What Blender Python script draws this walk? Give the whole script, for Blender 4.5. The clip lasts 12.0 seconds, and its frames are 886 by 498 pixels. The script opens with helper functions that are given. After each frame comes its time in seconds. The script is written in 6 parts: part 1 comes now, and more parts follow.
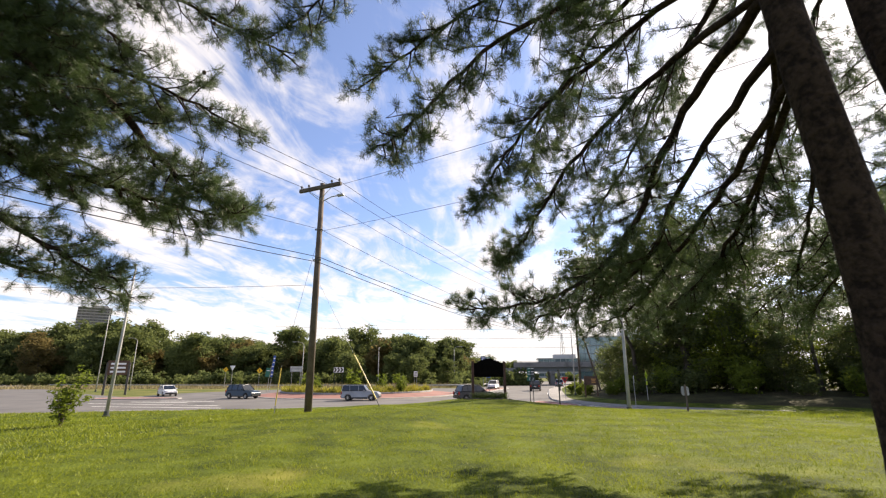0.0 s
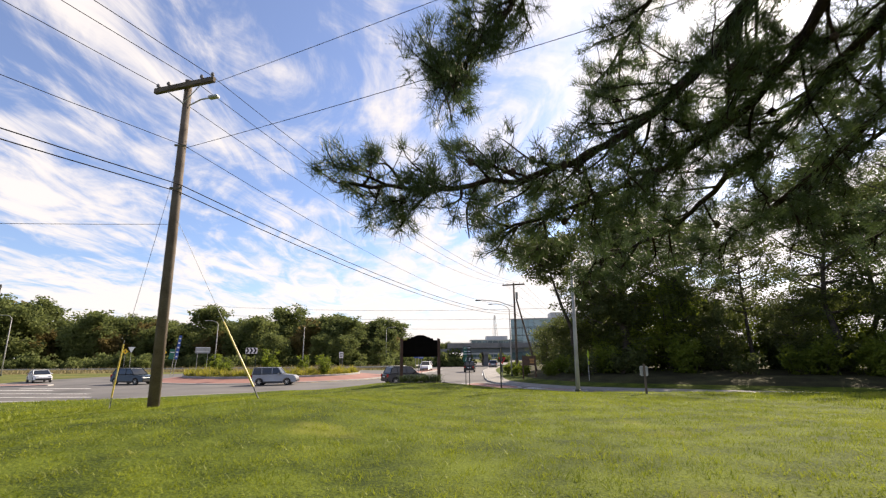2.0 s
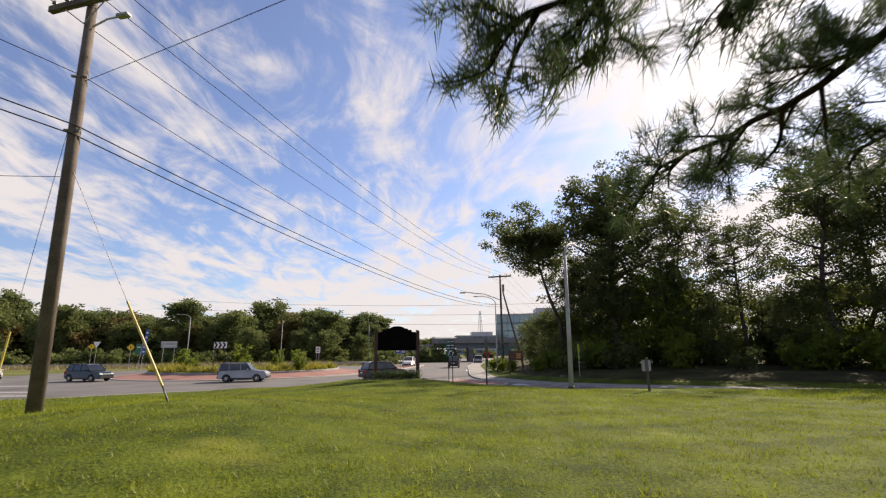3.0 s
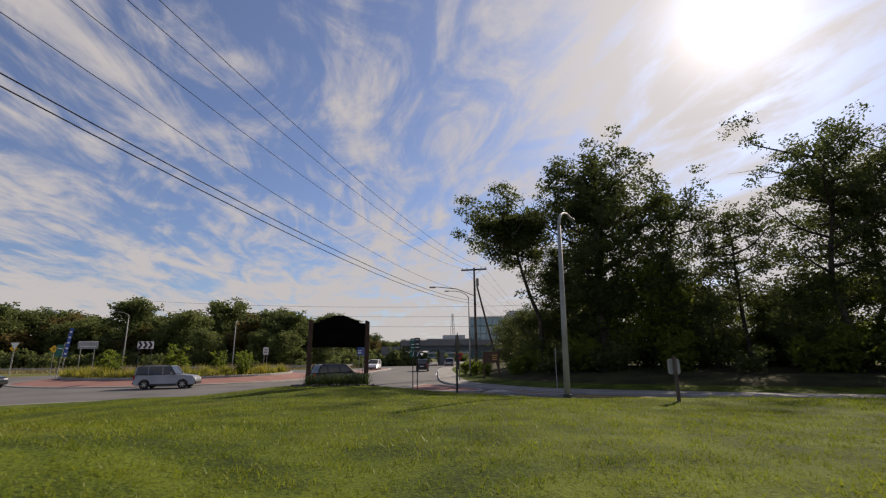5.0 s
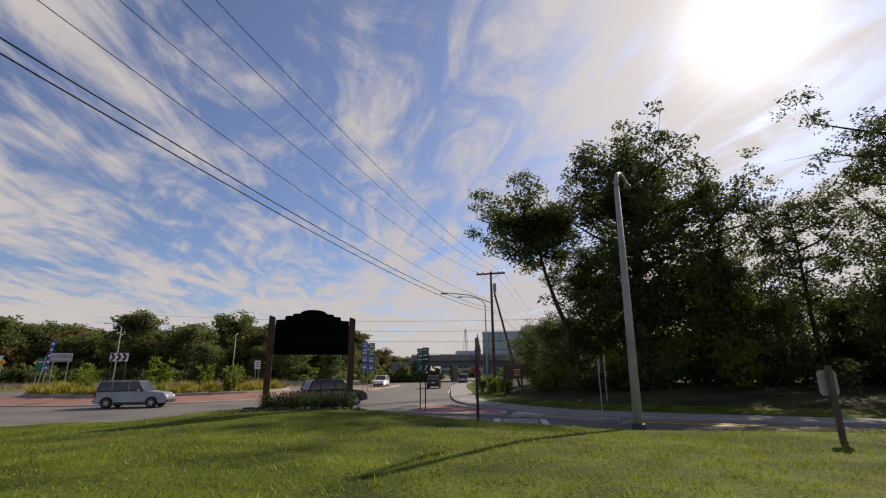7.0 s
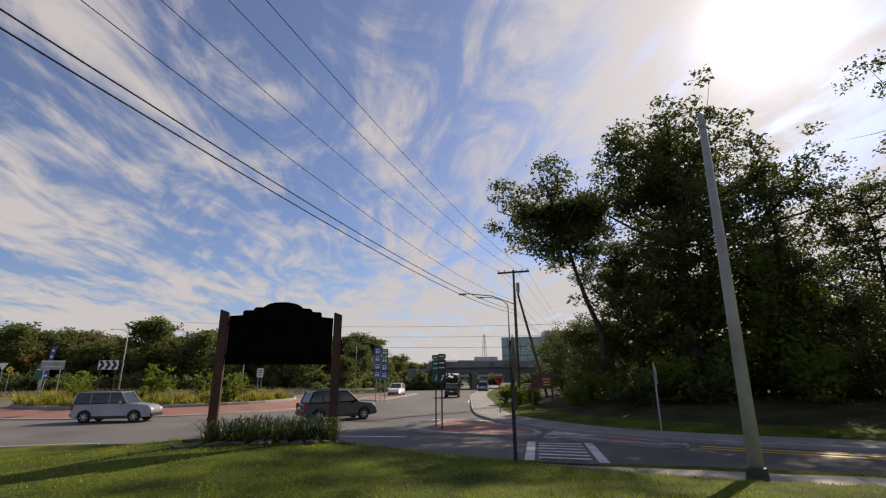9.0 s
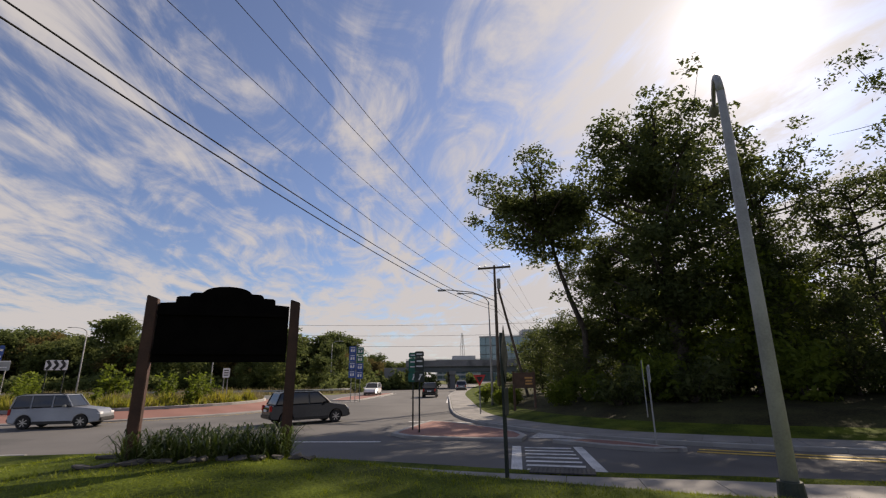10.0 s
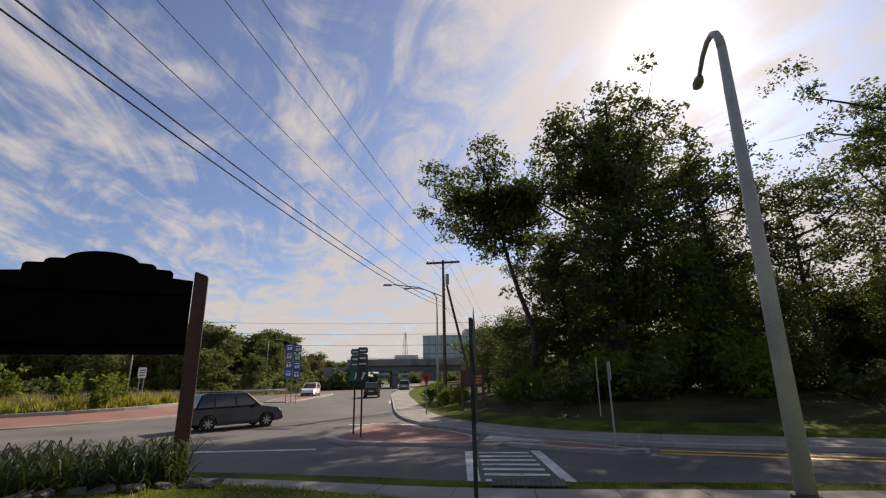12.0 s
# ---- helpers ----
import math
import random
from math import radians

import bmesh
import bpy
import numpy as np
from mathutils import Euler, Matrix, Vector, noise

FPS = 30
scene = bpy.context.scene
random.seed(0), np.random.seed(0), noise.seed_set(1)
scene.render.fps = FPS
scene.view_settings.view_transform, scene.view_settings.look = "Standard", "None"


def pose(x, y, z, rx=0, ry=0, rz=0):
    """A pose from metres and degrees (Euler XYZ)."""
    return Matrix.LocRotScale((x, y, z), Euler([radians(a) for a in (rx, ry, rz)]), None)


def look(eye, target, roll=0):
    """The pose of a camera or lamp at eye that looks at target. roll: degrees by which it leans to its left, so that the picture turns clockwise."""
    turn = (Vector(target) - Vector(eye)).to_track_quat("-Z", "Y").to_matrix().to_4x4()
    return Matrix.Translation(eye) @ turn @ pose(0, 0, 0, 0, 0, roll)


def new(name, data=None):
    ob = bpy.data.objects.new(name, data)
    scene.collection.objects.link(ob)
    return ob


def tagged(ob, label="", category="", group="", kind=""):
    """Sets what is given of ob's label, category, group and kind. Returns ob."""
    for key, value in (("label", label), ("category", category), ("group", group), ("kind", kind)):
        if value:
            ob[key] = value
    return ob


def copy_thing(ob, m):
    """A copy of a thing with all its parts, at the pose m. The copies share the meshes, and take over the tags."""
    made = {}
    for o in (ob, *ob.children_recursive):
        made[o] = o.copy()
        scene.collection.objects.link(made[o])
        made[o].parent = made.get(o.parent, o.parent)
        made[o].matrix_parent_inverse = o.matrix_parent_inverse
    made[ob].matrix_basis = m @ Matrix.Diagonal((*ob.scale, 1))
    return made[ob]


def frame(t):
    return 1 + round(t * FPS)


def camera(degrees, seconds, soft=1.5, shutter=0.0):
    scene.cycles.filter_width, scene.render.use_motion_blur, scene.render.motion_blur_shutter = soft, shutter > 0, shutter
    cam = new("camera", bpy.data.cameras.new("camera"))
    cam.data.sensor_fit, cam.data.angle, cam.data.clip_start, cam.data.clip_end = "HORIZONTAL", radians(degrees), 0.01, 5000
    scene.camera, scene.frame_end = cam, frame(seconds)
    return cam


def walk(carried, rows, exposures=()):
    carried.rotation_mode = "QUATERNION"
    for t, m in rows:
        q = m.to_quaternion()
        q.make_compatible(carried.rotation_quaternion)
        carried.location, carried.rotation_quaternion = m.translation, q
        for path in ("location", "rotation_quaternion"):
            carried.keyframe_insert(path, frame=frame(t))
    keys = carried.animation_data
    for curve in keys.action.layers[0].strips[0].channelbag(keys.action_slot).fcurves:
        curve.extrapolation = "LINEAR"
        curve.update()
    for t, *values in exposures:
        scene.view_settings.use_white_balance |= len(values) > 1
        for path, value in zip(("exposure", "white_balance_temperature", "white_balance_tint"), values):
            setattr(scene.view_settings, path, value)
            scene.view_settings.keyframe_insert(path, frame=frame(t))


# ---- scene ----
cam = camera(87.5, 12.0, soft=1.2, shutter=0.2)
METRES, EYE, TILT, LEAN, TURN = 26.0, 2.693, 2.0, 0.0, 0.0
ROWS = [
    (0.0, 0.0, 0.0, 0.0, 0.06, 13.1, 0.25),
    (0.5, 0.0037, 0.0525, -0.0008, -1.25, 13.08, 0.18),
    (1.0, 0.0069, 0.1015, -0.0026, -3.48, 11.84, 0.11),
    (1.5, 0.013, 0.1485, -0.0059, -5.88, 11.13, 0.18),
    (2.0, 0.0224, 0.1958, -0.0123, -7.9, 10.95, 0.25),
    (2.5, 0.0339, 0.2471, -0.0171, -9.42, 10.75, 0.18),
    (3.0, 0.0482, 0.2986, -0.0209, -9.68, 10.47, 0.2),
    (5.0, 0.1074, 0.5126, -0.0383, -13.02, 10.93, 0.1),
    (5.5, 0.1217, 0.5621, -0.0412, -12.37, 10.88, 0.06),
    (6.0, 0.1339, 0.6119, -0.0454, -11.33, 11.1, 0.03),
    (6.5, 0.1432, 0.6607, -0.0488, -11.48, 11.8, -0.02),
    (7.0, 0.1508, 0.7081, -0.051, -11.47, 12.87, -0.0),
    (7.5, 0.1604, 0.7503, -0.0503, -9.01, 13.48, -0.01),
    (9.5, 0.1818, 0.8784, -0.0491, -9.64, 13.58, 0.18),
    (10.0, 0.187, 0.907, -0.0502, -11.95, 13.47, 0.29),
    (10.5, 0.1941, 0.9337, -0.0515, -14.32, 13.47, 0.41),
    (11.0, 0.1998, 0.9563, -0.0525, -16.44, 13.55, 0.4),
    (11.5, 0.1994, 0.9703, -0.0531, -17.59, 13.58, 0.39),
    (12.0, 0.1949, 0.9716, -0.0539, -18.89, 13.38, 0.35),
]
walk(cam, [(t, pose(0, 0, EYE, TILT, LEAN, TURN) @ pose(METRES * x, METRES * y, METRES * z, 90 + pitch, roll, yaw)) for t, x, y, z, yaw, pitch, roll in ROWS],
     exposures=[(0.0, 1.20, 7350, 16), (0.5, 1.22, 7350, 16), (1.0, 1.13, 7350, 16), (2.5, 1.00, 7350, 16), (3.2, 0.62, 7300, 18), (4.8, 0.10, 7200, 17), (7.5, 0.17, 7250, 17), (9.3, 0.22, 7300, 17), (12.0, 0.28, 7500, 17)])

# ---------------------------------------------------------------- light and sky
SUN_AZ, SUN_EL = 49.5, 34.0
sun_dir = Vector((math.sin(radians(SUN_AZ)) * math.cos(radians(SUN_EL)), math.cos(radians(SUN_AZ)) * math.cos(radians(SUN_EL)), math.sin(radians(SUN_EL))))
sun = new("sun", bpy.data.lights.new("sun", "SUN"))
sun.data.energy, sun.data.angle, sun.data.color = 5.0, radians(0.7), (1.0, 0.93, 0.80)
sun.matrix_world = look((0, 0, 60), Vector((0, 0, 60)) - sun_dir)


def make_world():
    w = bpy.data.worlds.new("sky")
    scene.world = w
    w.use_nodes = True
    nt = w.node_tree
    nt.nodes.clear()
    N, L = nt.nodes.new, nt.links.new

    def math_node(op, a, b=None, clamp=False):
        n = N("ShaderNodeMath")
        n.operation, n.use_clamp = op, clamp
        for i, v in enumerate((a, b)):
            if v is None:
                continue
            if isinstance(v, (int, float)):
                n.inputs[i].default_value = v
            else:
                L(v, n.inputs[i])
        return n.outputs[0]

    sky = N("ShaderNodeTexSky")
    sky.sky_type, sky.sun_disc = "NISHITA", False
    sky.sun_elevation, sky.sun_rotation = radians(SUN_EL), radians(SUN_AZ)
    sky.air_density, sky.dust_density, sky.ozone_density = 1.0, 0.8, 2.0
    co = N("ShaderNodeTexCoord")
    sep = N("ShaderNodeSeparateXYZ")
    L(co.outputs["Generated"], sep.inputs[0])
    # a thin sheet of cirrus high above, laid out on a plane
    zz = math_node("ADD", math_node("MAXIMUM", sep.outputs[2], 0.0), 0.07)
    comb = N("ShaderNodeCombineXYZ")
    L(math_node("DIVIDE", sep.outputs[0], zz), comb.inputs[0])
    L(math_node("DIVIDE", sep.outputs[1], zz), comb.inputs[1])

    def streak(turn, sx, sy, scale, detail, distortion, off):
        mp = N("ShaderNodeMapping")
        mp.inputs["Location"].default_value = (off, off * 0.6, 0)
        mp.inputs["Rotation"].default_value = (0, 0, radians(turn))
        mp.inputs["Scale"].default_value = (sx, sy, 1)
        L(comb.outputs[0], mp.inputs[0])
        no = N("ShaderNodeTexNoise")
        no.inputs["Scale"].default_value, no.inputs["Detail"].default_value = scale, detail
        no.inputs["Roughness"].default_value, no.inputs["Distortion"].default_value = 0.62, distortion
        L(mp.outputs[0], no.inputs["Vector"])
        return no.outputs[0]

    a = streak(20, 1.0, 0.5, 1.25, 10, 0.9, 3.1)
    b = streak(-30, 1.0, 0.4, 3.4, 10, 1.4, 7.7)
    c = streak(10, 1.0, 0.8, 0.55, 4, 0.2, 1.3)
    mixed = math_node("ADD", math_node("ADD", math_node("MULTIPLY", a, 0.50), math_node("MULTIPLY", b, 0.38)), math_node("MULTIPLY", c, 0.40))
    # towards the sun and the horizon the veil is thicker
    dot = N("ShaderNodeVectorMath")
    dot.operation = "DOT_PRODUCT"
    L(co.outputs["Generated"], dot.inputs[0])
    dot.inputs[1].default_value = sun_dir
    near = math_node("MAXIMUM", dot.outputs["Value"], 0.0)
    veil = math_node("MULTIPLY", math_node("POWER", near, 4.0), 0.10)
    low = math_node("MULTIPLY", math_node("POWER", math_node("SUBTRACT", 1.0, math_node("MAXIMUM", sep.outputs[2], 0.0)), 5.0), 0.17)
    dens = math_node("ADD", math_node("ADD", mixed, veil), low)
    ramp = N("ShaderNodeMapRange")
    ramp.interpolation_type = "SMOOTHSTEP"
    ramp.inputs["From Min"].default_value, ramp.inputs["From Max"].default_value = 0.62, 0.775
    ramp.inputs["To Min"].default_value, ramp.inputs["To Max"].default_value = 0.07, 0.95
    L(dens, ramp.inputs["Value"])
    # the lit cirrus scatters the sunlight forwards
    glow = math_node("ADD", math_node("MULTIPLY", math_node("POWER", near, 12.0), 1.5), math_node("MULTIPLY", math_node("POWER", near, 260.0), 9.0))
    level = math_node("ADD", glow, 5.4)
    tint = N("ShaderNodeVectorMath")
    tint.operation = "SCALE"
    tint.inputs[0].default_value = (0.965, 0.985, 1.02)
    L(level, tint.inputs["Scale"])
    deep = N("ShaderNodeMix")
    deep.data_type, deep.blend_type = "RGBA", "MULTIPLY"
    deep.inputs["Factor"].default_value = 1.0
    L(sky.outputs[0], deep.inputs["A"])
    deep.inputs["B"].default_value = (0.66, 0.82, 1.08, 1)
    mix = N("ShaderNodeMix")
    mix.data_type = "RGBA"
    L(ramp.outputs[0], mix.inputs["Factor"])
    L(deep.outputs["Result"], mix.inputs["A"])
    L(tint.outputs[0], mix.inputs["B"])
    bg = N("ShaderNodeBackground")
    bg.inputs["Strength"].default_value = 0.092
    L(mix.outputs["Result"], bg.inputs["Color"])
    out = N("ShaderNodeOutputWorld")
    L(bg.outputs[0], out.inputs["Surface"])


make_world()


# ---------------------------------------------------------------- materials
def material(name, low, high, scale=4.0, rough=0.8, metal=0.0, bump=0.0, fine=40.0, fine_amount=0.25, stain=None, stain_scale=0.3, stain_at=0.55, random_amount=0.0, through_light=0.0, specular=0.5):
    """A surface with coarse and fine variation, stains, and relief; object coordinates in metres."""
    m = bpy.data.materials.new(name)
    m.use_nodes = True
    nt = m.node_tree
    N, L = nt.nodes.new, nt.links.new
    bsdf = nt.nodes["Principled BSDF"]
    geo = N("ShaderNodeNewGeometry")
    n1 = N("ShaderNodeTexNoise")
    n1.inputs["Scale"].default_value, n1.inputs["Detail"].default_value = scale, 6
    L(geo.outputs["Position"], n1.inputs["Vector"])
    n2 = N("ShaderNodeTexNoise")
    n2.inputs["Scale"].default_value, n2.inputs["Detail"].default_value = fine, 4
    L(geo.outputs["Position"], n2.inputs["Vector"])
    add = N("ShaderNodeMath")
    add.operation = "MULTIPLY_ADD"
    L(n2.outputs[0], add.inputs[0])
    add.inputs[1].default_value = fine_amount * 2
    L(n1.outputs[0], add.inputs[2])
    rng = N("ShaderNodeMapRange")
    rng.inputs["From Min"].default_value, rng.inputs["From Max"].default_value = 0.3 + fine_amount, 0.7 + fine_amount
    L(add.outputs[0], rng.inputs["Value"])
    value = rng.outputs[0]
    if random_amount:
        info = N("ShaderNodeObjectInfo")
        isl = N("ShaderNodeMath")
        isl.operation = "ADD"
        L(info.outputs["Random"], isl.inputs[0])
        L(geo.outputs["Random Per Island"], isl.inputs[1])
        fr = N("ShaderNodeMath")
        fr.operation = "FRACT"
        L(isl.outputs[0], fr.inputs[0])
        mx = N("ShaderNodeMix")
        mx.inputs[0].default_value = random_amount
        L(value, mx.inputs[2])
        L(fr.outputs[0], mx.inputs[3])
        value = mx.outputs[0]
    mix = N("ShaderNodeMix")
    mix.data_type = "RGBA"
    mix.inputs["A"].default_value, mix.inputs["B"].default_value = (*low, 1), (*high, 1)
    L(value, mix.inputs["Factor"])
    colour = mix.outputs["Result"]
    if stain:
        n3 = N("ShaderNodeTexNoise")
        n3.inputs["Scale"].default_value, n3.inputs["Detail"].default_value = stain_scale, 5
        L(geo.outputs["Position"], n3.inputs["Vector"])
        r3 = N("ShaderNodeMapRange")
        r3.inputs["From Min"].default_value, r3.inputs["From Max"].default_value = stain_at, stain_at + 0.17
        L(n3.outputs[0], r3.inputs["Value"])
        m3 = N("ShaderNodeMix")
        m3.data_type = "RGBA"
        L(r3.outputs[0], m3.inputs["Factor"])
        L(colour, m3.inputs["A"])
        m3.inputs["B"].default_value = (*stain, 1)
        colour = m3.outputs["Result"]
    L(colour, bsdf.inputs["Base Color"])
    bsdf.inputs["Roughness"].default_value, bsdf.inputs["Metallic"].default_value = rough, metal
    bsdf.inputs["Specular IOR Level"].default_value = specular
    if bump:
        bp = N("ShaderNodeBump")
        bp.inputs["Strength"].default_value, bp.inputs["Distance"].default_value = 0.6, bump
        L(add.outputs[0], bp.inputs["Height"])
        L(bp.outputs[0], bsdf.inputs["Normal"])
    if through_light:
        tr = N("ShaderNodeBsdfTranslucent")
        L(colour, tr.inputs["Color"])
        ms = N("ShaderNodeMixShader")
        ms.inputs[0].default_value = through_light
        L(bsdf.outputs[0], ms.inputs[1])
        L(tr.outputs[0], ms.inputs[2])
        L(ms.outputs[0], nt.nodes["Material Output"].inputs["Surface"])
    return m


M_LAWN = material("lawn_turf", (0.022, 0.036, 0.005), (0.10, 0.13, 0.013), 0.9, 0.95, bump=0.04, fine=26, fine_amount=0.5, stain=(0.18, 0.18, 0.035), stain_scale=0.35, stain_at=0.62, specular=0.1)
M_BLADE = material("grass_blade", (0.07, 0.11, 0.008), (0.32, 0.36, 0.030), 0.8, 0.55, fine=11, fine_amount=0.45, random_amount=0.45, through_light=0.45, stain=(0.28, 0.28, 0.05), stain_scale=0.5, stain_at=0.62, specular=0.3)
M_FIELD = material("rough_grass", (0.05, 0.075, 0.015), (0.16, 0.15, 0.05), 0.15, 0.95, fine=3, fine_amount=0.4, specular=0.1)
# litter toned very dark: the shade under the trees is in its colour
M_SHADED_LITTER = material("shaded_litter", (0.025, 0.022, 0.012), (0.06, 0.06, 0.025), 0.6, 0.95, bump=0.03, fine=12, fine_amount=0.5, specular=0.1)
M_ASPHALT = material("asphalt", (0.081, 0.078, 0.076), (0.130, 0.124, 0.119), 0.25, 0.85, bump=0.006, fine=60, fine_amount=0.2, stain=(0.06, 0.059, 0.058), stain_scale=0.18, stain_at=0.56, specular=0.4)
M_CONCRETE = material("concrete", (0.17, 0.16, 0.15), (0.265, 0.253, 0.238), 0.8, 0.85, bump=0.004, fine=50, stain=(0.19, 0.18, 0.165), stain_scale=0.6)
M_KERB = material("granite_kerb", (0.22, 0.215, 0.205), (0.36, 0.35, 0.335), 1.5, 0.8, bump=0.005, fine=70, random_amount=0.4)
M_REDBRICK = material("red_paver", (0.17, 0.075, 0.060), (0.26, 0.125, 0.10), 0.5, 0.85, bump=0.006, fine=18, random_amount=0.35)
M_PAINT = material("road_paint_white", (0.42, 0.42, 0.41), (0.72, 0.71, 0.69), 1.2, 0.7, fine=25, fine_amount=0.5, stain=(0.16, 0.155, 0.15), stain_scale=1.5, stain_at=0.58)
M_YPAINT = material("road_paint_yellow", (0.42, 0.26, 0.04), (0.6, 0.40, 0.07), 1.2, 0.7, fine=25, fine_amount=0.5)
M_POLE = material("weathered_pole_wood", (0.075, 0.056, 0.042), (0.155, 0.125, 0.10), 2.0, 0.9, bump=0.01, fine=45, fine_amount=0.4)
M_STEEL = material("galvanised_steel", (0.27, 0.27, 0.265), (0.40, 0.40, 0.39), 2.0, 0.65, metal=0.0, bump=0.001, fine=30)
M_DARKSTEEL = material("dark_green_steel", (0.025, 0.035, 0.03), (0.06, 0.07, 0.06), 3.0, 0.6, metal=0.3)
M_BLACK = material("black_plastic", (0.012, 0.012, 0.013), (0.03, 0.03, 0.03), 3.0, 0.45)
M_WIRE = material("cable_rubber", (0.012, 0.012, 0.014), (0.025, 0.025, 0.025), 3.0, 0.9, specular=0.1)
M_CERAMIC = material("insulator", (0.10, 0.09, 0.085), (0.18, 0.17, 0.16), 9, 0.25)
M_YELLOW = material("yellow_guard", (0.50, 0.36, 0.05), (0.68, 0.52, 0.10), 5, 0.5, stain=(0.42, 0.36, 0.2), stain_scale=4, stain_at=0.52)
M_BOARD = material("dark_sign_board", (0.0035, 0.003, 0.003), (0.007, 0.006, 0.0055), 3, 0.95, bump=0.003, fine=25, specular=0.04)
M_POST = material("stained_post_wood", (0.04, 0.017, 0.011), (0.085, 0.036, 0.023), 3, 0.7, bump=0.006, fine=35)
M_STONE = material("fieldstone", (0.04, 0.037, 0.034), (0.10, 0.093, 0.085), 3, 0.9, bump=0.02, fine=14, random_amount=0.4)
M_LILY = material("daylily_leaf", (0.035, 0.06, 0.012), (0.09, 0.125, 0.025), 2, 0.5, random_amount=0.5, through_light=0.35)
M_BARK = material("pine_bark", (0.016, 0.011, 0.009), (0.05, 0.034, 0.025), 5, 0.95, bump=0.05, fine=16, fine_amount=0.6, specular=0.15)
M_BARK2 = material("grey_bark", (0.05, 0.042, 0.034), (0.11, 0.095, 0.08), 3, 0.95, bump=0.03, fine=18, fine_amount=0.5, specular=0.15)
M_NEEDLE = material("pine_needle", (0.035, 0.065, 0.022), (0.085, 0.125, 0.04), 0.8, 0.5, random_amount=0.6, through_light=0.35)
M_LEAF = material("oak_leaf", (0.050, 0.070, 0.022), (0.120, 0.145, 0.042), 0.25, 0.6, random_amount=0.5, through_light=0.5, specular=0.25)
M_LEAF_LIGHT = material("light_leaf", (0.085, 0.12, 0.015), (0.19, 0.24, 0.03), 0.25, 0.6, random_amount=0.5, through_light=0.6, specular=0.25)
M_LEAF_FAR = material("far_leaf", (0.06, 0.085, 0.03), (0.19, 0.22, 0.07), 0.06, 0.75, random_amount=0.4, through_light=0.45, specular=0.15)
M_LEAF_RUST = material("rusty_leaf", (0.10, 0.085, 0.03), (0.21, 0.16, 0.06), 0.1, 0.75, random_amount=0.4, through_light=0.45, specular=0.15)
M_WEED = material("yellow_weed", (0.16, 0.19, 0.02), (0.48, 0.42, 0.05), 0.4, 0.7, random_amount=0.5, through_light=0.35)
M_DRY = material("dry_grass", (0.16, 0.13, 0.06), (0.32, 0.27, 0.14), 0.4, 0.8, random_amount=0.5, through_light=0.3)
M_CONE = material("pine_cone", (0.03, 0.02, 0.015), (0.07, 0.045, 0.03), 9, 0.9)
M_SIGNGREEN = material("sign_green", (0.005, 0.11, 0.075), (0.01, 0.15, 0.10), 3, 0.5)
M_SIGNBLUE = material("sign_blue", (0.02, 0.07, 0.28), (0.03, 0.10, 0.36), 3, 0.5)
M_SIGNWHITE = material("sign_white", (0.70, 0.70, 0.70), (0.8, 0.8, 0.8), 3, 0.5)
M_SIGNBACK = material("sign_back", (0.30, 0.31, 0.31), (0.42, 0.43, 0.43), 3, 0.55, metal=0.2)
M_SIGNYELLOW = material("sign_yellow", (0.75, 0.42, 0.01), (0.82, 0.5, 0.02), 3, 0.5)
M_FLUO = material("sign_fluorescent", (0.55, 0.72, 0.03), (0.62, 0.80, 0.05), 3, 0.5)
M_RED = material("sign_red", (0.5, 0.02, 0.02), (0.6, 0.03, 0.03), 3, 0.5)
M_BROWN = material("brown_sign", (0.07, 0.04, 0.025), (0.12, 0.065, 0.04), 4, 0.8)
M_ORANGE = material("orange_letters", (0.55, 0.26, 0.07), (0.62, 0.32, 0.10), 4, 0.7)
M_GLASS = material("tinted_glass", (0.008, 0.010, 0.012), (0.015, 0.018, 0.02), 2, 0.06, specular=0.8)
M_RUBBER = material("tyre_rubber", (0.012, 0.012, 0.012), (0.025, 0.025, 0.025), 8, 0.85)
M_RIM = material("alloy_rim", (0.42, 0.42, 0.43), (0.55, 0.55, 0.56), 5, 0.3, metal=0.8)
M_CHROME = material("headlight_glass", (0.65, 0.66, 0.68), (0.8, 0.8, 0.82), 5, 0.1)
M_TAIL = material("tail_light_red", (0.35, 0.01, 0.01), (0.5, 0.02, 0.02), 5, 0.2)
M_CAR_SILVER = material("silver_paint", (0.22, 0.23, 0.245), (0.30, 0.31, 0.325), 0.8, 0.3, metal=0.4)
M_CAR_BLACK = material("black_paint", (0.008, 0.008, 0.009), (0.016, 0.016, 0.017), 0.8, 0.18)
M_CAR_DARK = material("dark_teal_paint", (0.012, 0.022, 0.028), (0.02, 0.032, 0.038), 0.8, 0.2)
M_CAR_WHITE = material("white_paint", (0.68, 0.68, 0.68), (0.78, 0.78, 0.78), 0.8, 0.25)
M_CAR_GREY = material("grey_paint", (0.09, 0.085, 0.085), (0.13, 0.125, 0.12), 0.8, 0.25, metal=0.5)
M_BRIDGE = material("bridge_concrete", (0.17, 0.17, 0.165), (0.26, 0.255, 0.25), 0.3, 0.9, fine=4, stain=(0.11, 0.11, 0.11), stain_scale=0.4)
M_GIRDER = material("bridge_girder", (0.10, 0.125, 0.14), (0.15, 0.18, 0.19), 0.3, 0.6)
M_BLDGLASS = material("office_glass", (0.10, 0.17, 0.21), (0.16, 0.24, 0.29), 0.1, 0.1, metal=0.55, specular=0.8)
M_BLDWALL = material("office_panel", (0.36, 0.37, 0.38), (0.45, 0.46, 0.47), 0.1, 0.6)
M_TOWER = material("tower_concrete", (0.26, 0.25, 0.24), (0.34, 0.33, 0.32), 0.1, 0.8)


